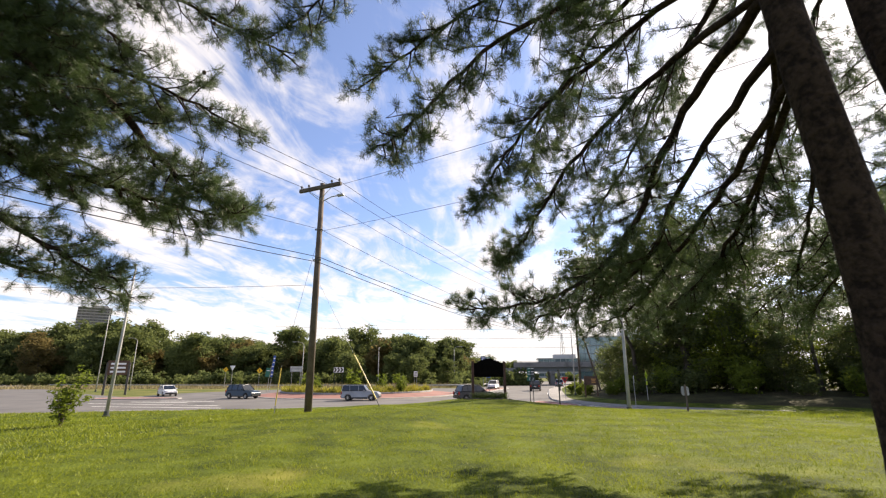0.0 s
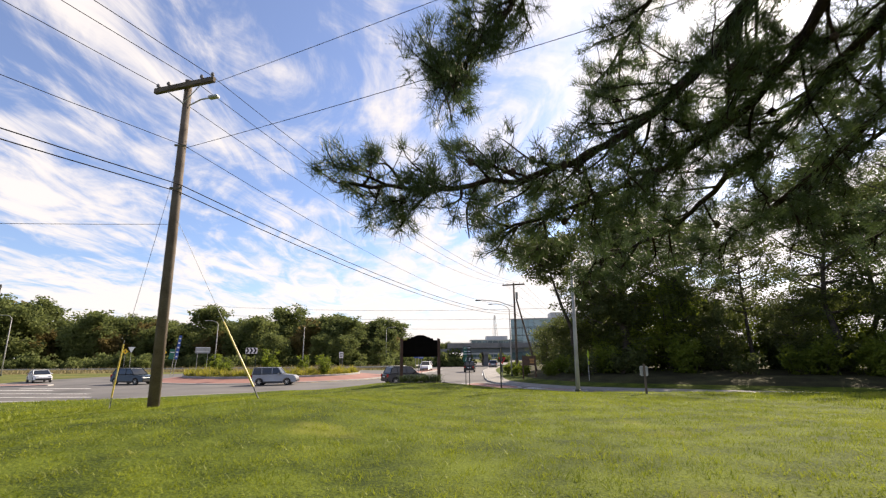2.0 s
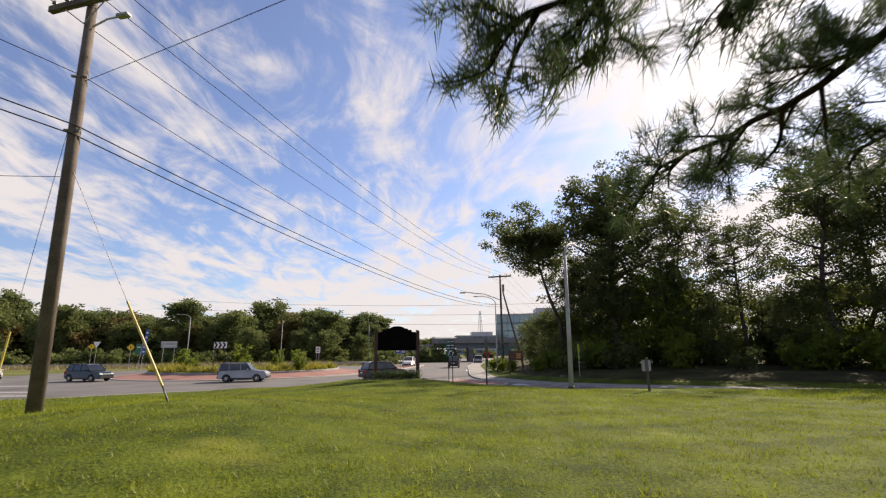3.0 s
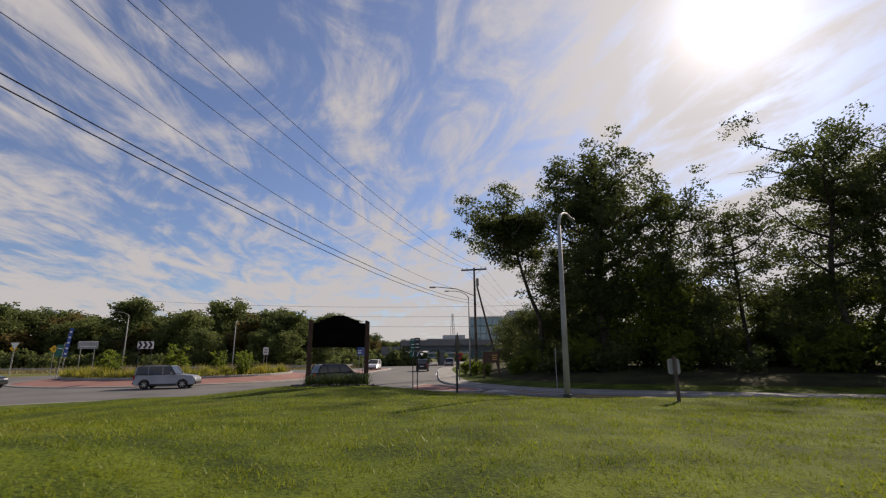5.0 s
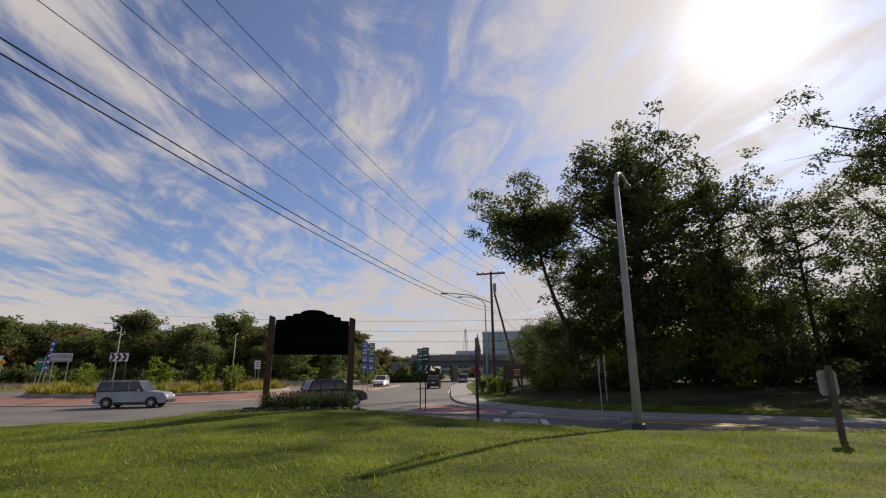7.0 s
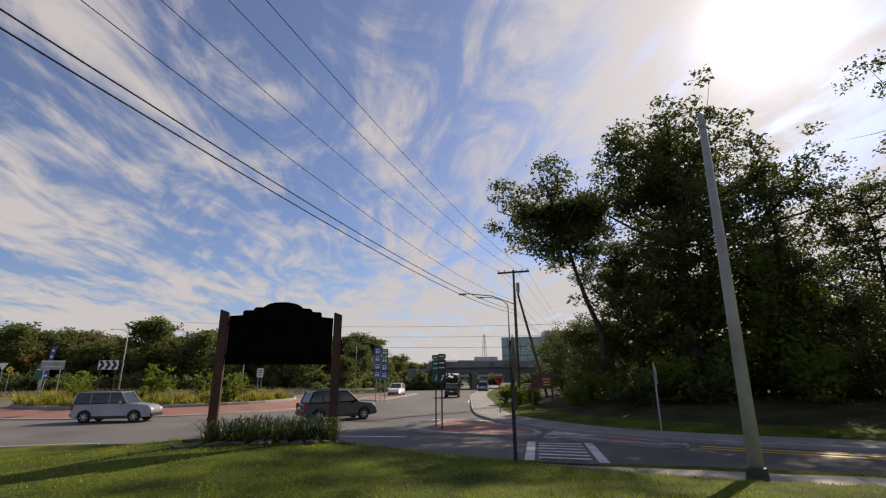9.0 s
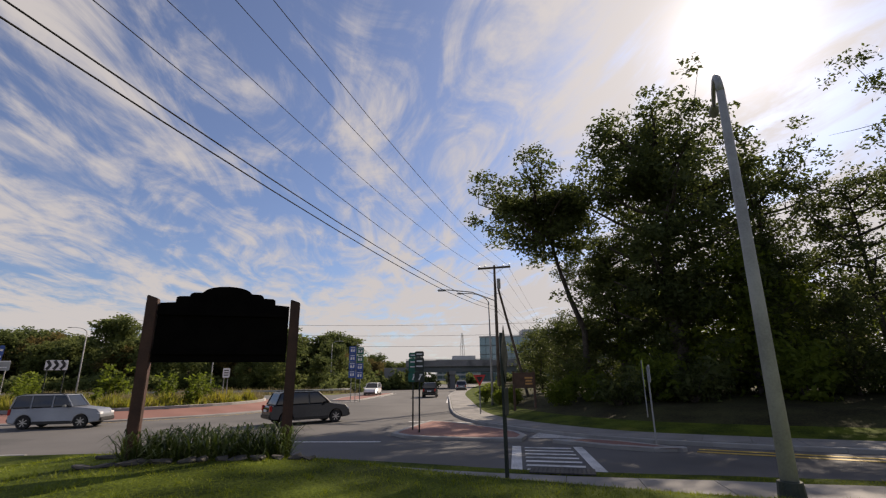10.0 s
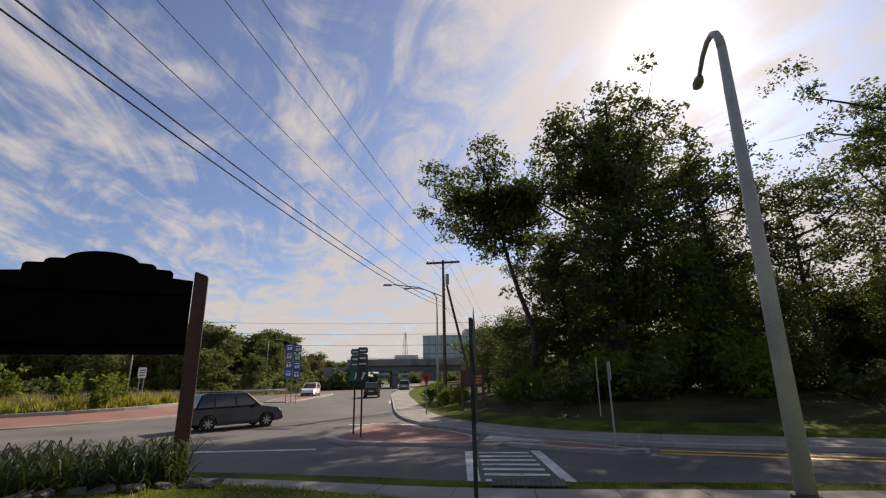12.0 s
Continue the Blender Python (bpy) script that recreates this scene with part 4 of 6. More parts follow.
pz = lawn_z(5.15, 5.4)
pine(51, (5.15, 5.4, pz), [(5.15, 5.4, pz - 0.15), (5.03, 5.27, 3.2), (4.70, 5.03, 4.85), (4.17, 4.68, 6.9), (3.75, 4.52, 10.4), (3.55, 4.5, 12.5)], 0.35, [
    ([(5.15, 6.10, 7.40), (4.00, 7.10, 6.98), (3.50, 8.20, 5.48), (2.80, 9.00, 4.68), (1.60, 9.30, 4.23), (0.35, 9.20, 4.13)], 0.12, 1.25, 0.1),
    ([(5.15, 6.10, 7.00), (4.20, 7.40, 6.18), (3.90, 8.60, 4.98), (3.00, 9.60, 4.38), (1.90, 10.20, 4.03)], 0.10, 1.2, 0.15),
    ([(5.45, 6.30, 6.40), (4.70, 7.50, 5.78), (4.30, 9.00, 4.78), (4.20, 10.40, 4.28), (3.60, 11.60, 3.98)], 0.09, 1.2, 0.15),
    ([(5.25, 6.20, 6.90), (5.60, 7.60, 6.08), (5.90, 9.00, 5.18), (5.70, 10.60, 4.58)], 0.08, 1.2, 0.15),
    ([(5.05, 6.05, 7.70), (3.50, 6.90, 7.68), (2.40, 7.90, 6.68), (1.60, 8.60, 5.48), (1.20, 8.90, 5.03)], 0.09, 1.35, 0.2),
    ([(4.95, 6.00, 8.20), (3.20, 6.60, 8.48), (1.90, 7.30, 7.58), (1.00, 8.00, 6.58), (0.70, 8.30, 5.98)], 0.09, 1.35, 0.2),
    ([(4.95, 6.00, 8.50), (2.80, 6.00, 8.88), (0.90, 6.20, 7.98), (-0.30, 6.50, 6.88), (-0.95, 6.65, 6.38)], 0.09, 1.25, 0.2),
    ([(4.85, 5.90, 9.00), (3.00, 7.40, 9.18), (2.20, 8.70, 8.18), (1.90, 9.60, 7.08)], 0.08, 1.4, 0.2),
    ([(4.95, 6.00, 8.60), (4.40, 7.60, 8.48), (3.90, 9.20, 7.18), (3.30, 10.40, 6.08)], 0.08, 1.3, 0.2),
    ([(5.65, 6.40, 6.00), (6.40, 7.60, 5.68), (7.10, 9.20, 4.78), (7.20, 10.80, 4.18)], 0.07, 0.8, 0.2),
    ([(5.25, 6.20, 7.20), (6.60, 6.90, 6.98), (7.80, 8.20, 6.08), (8.40, 9.80, 5.28)], 0.07, 0.7, 0.2),
    ([(4.75, 5.90, 9.60), (2.20, 5.20, 9.88), (0.50, 5.00, 9.08), (-0.80, 5.20, 8.18)], 0.08, 1.2, 0.2),
    ([(4.75, 5.90, 10.00), (5.60, 7.00, 10.48), (6.20, 8.40, 9.68)], 0.07, 1.0, 0.2),
    ([(4.75, 5.90, 10.40), (3.40, 7.20, 10.88), (2.40, 8.60, 10.28)], 0.07, 1.2, 0.2),
    ([(4.85, 5.9, 10.2), (1.8, 5.6, 10.3), (-0.8, 5.8, 9.3), (-2.7, 6.1, 7.9)], 0.08, 1.5, 0.2),
    ([(4.85, 5.9, 9.8), (2.4, 6.2, 9.8), (0.4, 6.6, 8.9), (-1.3, 6.9, 7.7)], 0.08, 1.4, 0.2),
    ([(4.65, 5.90, 11.00), (5.20, 4.40, 11.68), (5.60, 3.00, 11.28)], 0.06, 1.0, 0.2),
    ([(5.3, 6.2, 7.6), (6.3, 8.0, 7.4), (7.0, 9.8, 6.6), (7.2, 11.4, 5.8)], 0.08, 0.6, 0.2),
    ([(5.8, 6.5, 5.7), (7.2, 8.0, 5.1), (7.9, 9.4, 4.5), (8.2, 10.8, 4.0)], 0.08, 1.0, 0.2),
    ([(5.6, 6.4, 6.3), (5.4, 8.2, 5.4), (5.2, 9.8, 4.5), (4.9, 11.0, 4.0)], 0.08, 0.9, 0.2),
], "tall leaning pine with rough dark bark and drooping needled limbs")
pz = lawn_z(7.1, 4.9)
pine(52, (7.1, 4.9, pz), [(7.1, 5.2, pz - 0.15), (6.75, 5.2, 4.0), (6.1, 5.2, 6.2), (5.75, 5.2, 8.0), (5.6, 5.2, 12.0)], 0.40, [
    ([(6.15, 4.9, 6.0), (7.2, 6.4, 5.8), (8.6, 8.4, 5.2), (9.4, 10.2, 4.6)], 0.08, 0.8, 0.2),
    ([(5.75, 4.9, 7.4), (7.0, 6.2, 7.6), (8.6, 8.0, 7.0)], 0.08, 1.2, 0.2),
    ([(5.45, 4.9, 8.6), (6.4, 6.6, 8.9), (7.3, 8.4, 8.2), (7.8, 9.8, 7.2)], 0.08, 0.7, 0.2),
    ([(5.2, 4.9, 10.4), (6.6, 3.6, 10.4), (8.4, 2.8, 9.8)], 0.07, 1.0, 0.2),
], "second pine with a rough dark trunk close beside the first")
pz = lawn_z(-9.6, 4.6)
pine(53, (-9.6, 4.6, pz), [(-9.6, 4.6, pz - 0.15), (-9.5, 4.6, 4.5), (-9.3, 4.7, 8.5), (-9.2, 4.7, 12.5)], 0.36, [
    ([(-9.4, 4.6, 6.2), (-7.6, 6.2, 6.4), (-6.2, 7.4, 6.2), (-4.9, 8.1, 5.9), (-3.75, 8.3, 5.75)], 0.10, 1.5, 0.15),
    ([(-9.4, 4.6, 5.4), (-8.4, 6.2, 5.2), (-7.2, 7.6, 4.7), (-6.0, 8.5, 4.35)], 0.09, 1.3, 0.15),
    ([(-9.4, 4.6, 7.4), (-7.2, 5.6, 7.9), (-5.2, 6.6, 7.7), (-3.4, 7.2, 7.0)], 0.09, 1.4, 0.2),
    ([(-9.3, 4.6, 8.4), (-7.0, 5.4, 9.0), (-4.6, 6.2, 8.9), (-2.6, 6.9, 8.2)], 0.09, 1.3, 0.2),
    ([(-9.3, 4.7, 7.0), (-8.2, 6.6, 7.2), (-6.9, 8.4, 6.9), (-6.1, 9.8, 6.4)], 0.09, 1.4, 0.15),
    ([(-9.3, 4.7, 8.0), (-8.2, 6.0, 8.4), (-6.6, 7.2, 8.2), (-5.4, 8.0, 7.6)], 0.09, 1.4, 0.15),
    ([(-9.3, 4.7, 9.4), (-7.2, 5.2, 10.2), (-4.9, 5.6, 10.2), (-2.8, 6.0, 9.4)], 0.09, 1.3, 0.2),
    ([(-9.4, 4.6, 6.6), (-8.8, 5.8, 6.2), (-7.9, 6.8, 5.6)], 0.07, 1.6, 0.2),
    ([(-9.3, 4.7, 7.8), (-8.0, 5.4, 7.8), (-6.8, 6.0, 7.3), (-5.8, 6.5, 6.7)], 0.1, 1.9, 0.2),
    ([(-9.3, 4.7, 8.6), (-7.8, 5.3, 8.9), (-6.2, 5.9, 8.7), (-5.0, 6.4, 8.0)], 0.1, 1.9, 0.2),
    ([(-9.3, 4.7, 6.9), (-8.2, 5.6, 6.9), (-7.0, 6.5, 6.5), (-6.2, 7.2, 6.0)], 0.1, 1.9, 0.2),
    ([(-9.3, 4.7, 9.8), (-6.8, 4.9, 10.6), (-4.0, 5.3, 10.4), (-1.6, 5.8, 9.4)], 0.08, 1.5, 0.2),
    ([(-9.3, 4.7, 9.0), (-6.9, 6.0, 8.3), (-5.65, 7.0, 7.35), (-4.5, 7.2, 6.15), (-3.5, 7.2, 5.5)], 0.2, 1.9, 0.1),
    ([(-9.3, 4.7, 8.2), (-7.2, 5.4, 7.9), (-5.9, 5.6, 7.2), (-5.0, 5.9, 6.4)], 0.14, 2.0, 0.2),
    ([(-9.3, 4.7, 8.8), (-7.4, 5.3, 8.6), (-6.2, 5.5, 8.0), (-5.3, 5.8, 7.5)], 0.14, 2.6, 0.2),
    ([(-9.3, 4.7, 6.4), (-7.9, 6.4, 5.9), (-6.8, 7.0, 5.2), (-6.0, 7.2, 4.7), (-5.1, 7.3, 4.3)], 0.1, 1.1, 0.1),
], "broad pine with long needled limbs reaching over the lawn")


# ---------------------------------------------------------------- poles and wires
def wire(a, b, sag, r=0.010, label="thin black overhead cable sagging between poles"):
    a, b = Vector(a), Vector(b)
    pts = [a.lerp(b, k / 16) - Vector((0, 0, sag * 4 * (k / 16) * (1 - k / 16))) for k in range(17)]
    ob = part("overhead_wire", tube(bmesh.new(), pts, r, 5), M_WIRE)
    return tagged(ob, label, "cable", group="overhead wires")


def utility_pole(x, y, z, h, arm_turn, arm, label, lean=(0, 0)):
    p = thing("utility_pole", (x, y, z), 0, label, "utility pole")
    part("shaft", tube(bmesh.new(), [(0, 0, -0.2), (lean[0] * 0.5, lean[1] * 0.5, h * 0.5), (lean[0] * 1.03, lean[1] * 1.03, h + 0.25)], [0.16, 0.14, 0.105], 14), M_POLE, p, smooth=True)
    m = pose(lean[0], lean[1], 0, 0, 0, arm_turn)
    c = part("crossarm", box(bmesh.new(), (arm, 0.13, 0.17), (0, 0, 0), bevel=0.012), M_POLE, p)
    c.matrix_local = m @ pose(0, -0.16, h, 0, 0, 0)
    for sx in (-0.46, -0.28, 0.28, 0.46):
        if abs(sx) == 0.28 and arm < 1.8:
            continue
        i = part("insulator", tube(bmesh.new(), [(0, 0, 0), (0, 0, 0.08), (0, 0, 0.1), (0, 0, 0.16), (0, 0, 0.2)], [0.02, 0.025, 0.055, 0.05, 0.02], 8), M_CERAMIC, p)
        i.matrix_local = m @ pose(sx * arm, -0.16, h + 0.06)
    for sx in (-1, 1):
        b = part("brace", tube(bmesh.new(), [(sx * arm * 0.3, -0.16, h - 0.05), (0, -0.13, h - 0.6)], 0.015, 5), M_STEEL, p)
        b.matrix_local = m
    for zz in (0.66, 0.80):
        part("bracket", tube(bmesh.new(), [(lean[0] * zz - 0.17, lean[1] * zz - 0.1, h * zz), (lean[0] * zz + 0.17, lean[1] * zz - 0.1, h * zz)], 0.035, 6), M_CERAMIC, p)
    return p, m


PX, PY, PZ = -5.64, 20.3, lawn_z(-5.64, 20.3)
LX, LY = 0.17, -0.72
pole, pm = utility_pole(PX, PY, PZ, 9.66, -24.5, 2.3, "weathered wooden utility pole with a crossarm on the lawn", (LX, LY))
lamp_arm = part("lamp_bracket", tube(bmesh.new(), [(0.2, -0.7, 9.05), (0.65, -0.9, 9.2), (1.0, -1.05, 9.2)], 0.025, 6), M_STEEL, pole)
part("lamp_head", box(bmesh.new(), (0.34, 0.16, 0.09), (1.1, -1.1, 9.2), pose(0, 0, 0, 0, 0, -22), 0.02), M_SIGNBACK, pole)
FX, FY = 18.13, 63.8
far_pole, fm = utility_pole(FX, FY, 0.15, 11.5, -27, 2.9, "wooden utility pole with crossarm and leaning brace beside the far footpath")
part("push_brace", tube(bmesh.new(), [(0.3, 0, 9.6), (2.9, 0.8, 0.2)], [0.10, 0.13], 8), M_POLE, far_pole)
part("lamp_bracket", tube(bmesh.new(), [(-0.1, 0, 8.6), (-2.0, 0.4, 9.35), (-4.2, 0.9, 9.6)], 0.045, 6), M_STEEL, far_pole)
part("lamp_head", box(bmesh.new(), (0.75, 0.26, 0.16), (-4.6, 1.0, 9.55), pose(0, 0, 0, 0, 0, -12), 0.05), M_SIGNBACK, far_pole)
part("transformer", tube(bmesh.new(), [(0.28, -0.2, 9.6), (0.28, -0.2, 9.65), (0.28, -0.2, 10.5)], [0.12, 0.16, 0.16], 10), M_SIGNBACK, far_pole)


def arm_point(px, py, m, s, arm, z):
    v = m @ Vector((s * arm, -0.16, 0))
    return (px + v.x, py + v.y, z)


BACK = Vector((-29.5, -26.0, 0)) - Vector((PX, PY, 0))
NEXT = Vector((70, 160, 0))
for s in (-0.46, 0.10, 0.41):
    a = arm_point(PX, PY, pm, s, 2.3, PZ + 9.87)
    b = arm_point(FX, FY, fm, s, 2.9, 11.85)
    wire(a, b, 1.4)
    wire(a, (a[0] + BACK.x, a[1] + BACK.y, a[2] + 0.6), 0.8)
    wire(b, (NEXT.x + s, NEXT.y, 11), 1.2)
for zz, zf, r, sag in ((0.80, 9.1, 0.009, 1.4), (0.672, 8.2, 0.015, 1.1), (0.648, 7.9, 0.015, 1.1)):
    a = (PX + LX * zz + 0.1, PY + LY * zz - 0.12, PZ + 9.66 * zz)
    wire(a, (FX, FY, zf), sag, r)
    wire(a, (a[0] + BACK.x, a[1] + BACK.y, a[2] + 0.4), sag, r)
    wire((FX, FY, zf), (NEXT.x, NEXT.y, zf - 0.5), 1.2, r)
wire((PX + 1.1, PY - 1.1, PZ + 9.7), (24, -2, 10.6), 0.4, 0.008)
wire((PX + 0.2, PY - 0.55, PZ + 7.7), (24, -2, 9.0), 0.5, 0.008)
wire((PX - 0.1, PY - 0.35, PZ + 5.3), (PX - 34, PY + 2, 8.2), 0.5, 0.008)
for z in (14, 18, 22):
    wire((-90, 250, z + 6), (120, 170, z), 3.0, 0.05, "thin distant power line above the trees")


def guy(name, foot, top_at, guard_len, label):
    """A guy wire anchored in the lawn with a yellow plastic guard on its lower end."""
    g = thing(name, foot, 0, label, "guy wire")
    d = Vector(top_at) - Vector(foot)
    n = d.normalized()
    part("cable", tube(bmesh.new(), [(0, 0, 0), d], 0.007, 4), M_STEEL, g)
    part("guard", tube(bmesh.new(), [n * 0.35, n * (0.4 + guard_len / 2), n * guard_len], [0.027, 0.027, 0.022], 8), M_YELLOW, g, "yellow plastic guard")
    part("anchor_rod", tube(bmesh.new(), [(0.06, -0.05, -0.15), n * 0.36], 0.013, 5), M_DARKSTEEL, g)
    return g


guy("guy_wire", (-2.47, 18.95, lawn_z(-2.47, 18.95)), (PX + 0.1, PY - 0.4, PZ + 5.6), 2.4, "steel guy wire with a yellow guard anchored in the lawn")
guy("guy_wire", (-7.6, 21.9, lawn_z(-7.6, 21.9)), (-7.45, 21.95, lawn_z(-7.6, 21.9) + 2.1), 2.0, "upright yellow marker guard standing in the lawn")
wire((PX + 0.1, PY - 0.55, PZ + 7.4), (-7.45, 21.95, lawn_z(-7.6, 21.9) + 2.0), 0.0, 0.006, "thin steel guy cable from the pole")


def street_light(x, y, z, h, turn, reach, r=0.1, label="tall grey steel street light with a curved arm", lean=(0, 0)):
    s = thing("street_lamp", (x, y, z), 0, label, "street lamp", "street lamps")
    L = Vector((lean[0], lean[1], 0))
    part("base", tube(bmesh.new(), [(0, 0, -0.1), (0, 0, 0.06), (0, 0, 0.07), (0, 0, 0.3), (0, 0, 0.32)], [r * 1.9, r * 1.9, r * 1.5, r * 1.35, r], 12), M_DARKSTEEL, s, "dark cast base")
    shaft_top = Vector((0, 0, h - reach * 0.42)) + L
    part("shaft", tube(bmesh.new(), [(0, 0, 0.1), shaft_top * 0.5, shaft_top], [r, r * 0.82, r * 0.58], 14), M_STEEL, s, smooth=True)
    c, sn = math.cos(radians(turn)), math.sin(radians(turn))
    pts = [shaft_top]
    for q in (12, 26, 42, 60, 80, 100):
        u = reach * 0.85 * (1 - math.cos(radians(q)))
        pts.append(shaft_top + Vector((c * u, sn * u, reach * 0.42 * math.sin(radians(q)))))
    part("arm", tube(bmesh.new(), pts, [r * 0.58, r * 0.55, r * 0.5, r * 0.45, r * 0.4, r * 0.38, r * 0.36], 10), M_STEEL, s, smooth=True)
    e = pts[-1] + Vector((c, sn, 0)) * 0.25
    hd = part("lamp_head", tube(bmesh.new(), [(-0.32, 0, 0), (-0.2, 0, -0.01), (0.05, 0, -0.03), (0.3, 0, -0.02), (0.4, 0, 0)], [0.05, 0.11, 0.15, 0.12, 0.03], 10), M_SIGNBACK, s, smooth=True)
    hd.matrix_local = Matrix.Translation(e) @ pose(0, 0, 0, 0, 0, turn) @ Matrix.Diagonal((0.85, 0.8, 0.45, 1))
    return s


street_light(12.2, 32.12, lawn_z(12.2, 32.12), 8.28, 48, 2.3, 0.13, "tall grey steel street light with hooked arm beside the footpath", (0.12, -0.02))
street_light(16.6, 61.0, 0.15, 8.7, 172, 2.0, 0.09)
street_light(-19.65, 28.5, lawn_z(-19.65, 28.5), 8.9, -60, 0.5, 0.10, "tall grey steel street light by the road", (0.25, 0))
for x, y, h, turn in ((-28.9, 97.8, 9.5, 185), (-14.3, 104.8, 8.8, 95), (2.95, 131.5, 10.3, 10), (-63.8, 98.1, 10.5, 170), (-64.8, 90, 16.0, 60)):
    street_light(x, y, -0.06, h, turn, 1.8, 0.1, "grey street light beyond the roundabout")


# ---------------------------------------------------------------- the town sign
def town_sign():
    a, b = Vector((2.07, 34.05, 0)), Vector((4.35, 34.27, 0))
    mid = (a + b) / 2
    turn = math.degrees(math.atan2((b - a).y, (b - a).x))
    w = (b - a).length
    z = lawn_z(mid.x, mid.y)
    s = thing("town_sign", (mid.x, mid.y, z - 0.11), turn, "large black town sign board seen from behind between brown wooden posts", "sign")
    for sx in (-1, 1):
        bm = box(bmesh.new(), (0.17, 0.17, 2.9), (sx * w / 2, 0, 1.24), bevel=0.012)
        for v in bm.verts:
            if v.co.z > 2.6:
                v.co.z -= 0.06 * (v.co.x - sx * w / 2 + 0.085) / 0.17
        part("post", bm, M_POST, s, "brown stained square post")
    # stepped, arched outline of the board
    half = [(w / 2 - 0.10, 1.58), (w / 2 - 0.10, 2.56), (0.80, 2.58), (0.795, 2.66), (0.76, 2.685), (0.60, 2.69), (0.585, 2.73), (0.54, 2.755), (0.40, 2.76)]
    arch = [(0.38 * math.cos(radians(q)), 2.76 + 0.12 * math.sin(radians(q))) for q in range(15, 166, 15)]
    outline = half + arch + [(-x, y) for x, y in half[::-1]]
    bm = bmesh.new()
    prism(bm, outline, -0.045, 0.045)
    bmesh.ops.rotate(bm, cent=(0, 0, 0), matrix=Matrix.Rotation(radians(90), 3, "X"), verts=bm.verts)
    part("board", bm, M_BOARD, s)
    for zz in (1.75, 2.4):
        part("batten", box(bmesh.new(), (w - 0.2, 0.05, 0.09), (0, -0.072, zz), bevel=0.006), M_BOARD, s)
    return z - 0.12, mid, turn


sz_, smid, sturn = town_sign()
rg = np.random.default_rng(61)
# the daylily bed below it, and its stone edging
verts, tris = [], []
for _ in range(1050):
    u, v = rg.uniform(-1.2, 1.2), rg.uniform(-0.38, 0.38)
    p = smid + Matrix.Rotation(radians(sturn), 3, "Z") @ Vector((u, v, 0))
    az, h, out = rg.uniform(0, 6.28), rg.uniform(0.2, 0.62), rg.uniform(0.12, 0.55)
    d, sd = np.array((math.cos(az), math.sin(az), 0)), np.array((-math.sin(az), math.cos(az), 0)) * 0.011
    o = np.array((p.x, p.y, sz_ - 0.03))
    k = len(verts)
    q1, q2, q3 = o + d * out * 0.35 + (0, 0, h * 0.75), o + d * out * 0.75 + (0, 0, h), o + d * out * 1.25 + (0, 0, h * 0.78)
    verts += [o - sd, o + sd, q1 - sd, q1 + sd, q2 - sd * 0.8, q2 + sd * 0.8, q3]
    tris += [(k, k + 1, k + 3), (k, k + 3, k + 2), (k + 2, k + 3, k + 5), (k + 2, k + 5, k + 4), (k + 4, k + 5, k + 6)]
tagged(put(new("daylily_bed", tri_mesh("daylily_bed", verts, tris)), M_LILY), "dense bed of arching green daylily leaves under the town sign", "plants", kind="stuff")
bm = bmesh.new()
bmesh.ops.create_icosphere(bm, subdivisions=2, radius=0.5)
for v in bm.verts:
    v.co *= 1 + 0.5 * noise.noise(v.co * 3.4)
stone_me = bpy.data.meshes.new("edging_stone")
bm.to_mesh(stone_me)
bm.free()
stone_me.materials.append(M_STONE)
for i in range(26):
    u = -1.55 + 3.1 * (i % 13) / 12 + rg.uniform(-0.06, 0.06)
    v = -0.52 if i < 13 else 0.5
    p = smid + Matrix.Rotation(radians(sturn), 3, "Z") @ Vector((u, v + rg.uniform(-0.05, 0.05), 0))
    ob = new("edging_stone", stone_me)
    ob.matrix_world = pose(p.x, p.y, lawn_z(p.x, p.y) + 0.02, 0, 0, rg.uniform(-40, 40) + sturn) @ pose(0, 0, 0, rg.uniform(-14, 14), rg.uniform(-14, 14)) @ Matrix.Diagonal((rg.uniform(0.16, 0.42), rg.uniform(0.12, 0.26), rg.uniform(0.05, 0.12), 1))
    tagged(ob, "rough grey fieldstone edging the flower bed", "stone", "edging stones")


# ---------------------------------------------------------------- traffic signs
def sign_thing(name, x, y, z, turn, label, posts, post_h, post_mat=M_STEEL, category="traffic sign"):
    s = thing(name, (x, y, z), turn, label, category)
    for px in posts:
        bm = bmesh.new()
        box(bm, (0.055, 0.012, post_h + 0.3), (px, 0.045, post_h / 2 - 0.15))
        box(bm, (0.012, 0.04, post_h + 0.3), (px - 0.027, 0.025, post_h / 2 - 0.15))
        box(bm, (0.012, 0.04, post_h + 0.3), (px + 0.027, 0.025, post_h / 2 - 0.15))
        part("post", bm, post_mat, s)
    return s


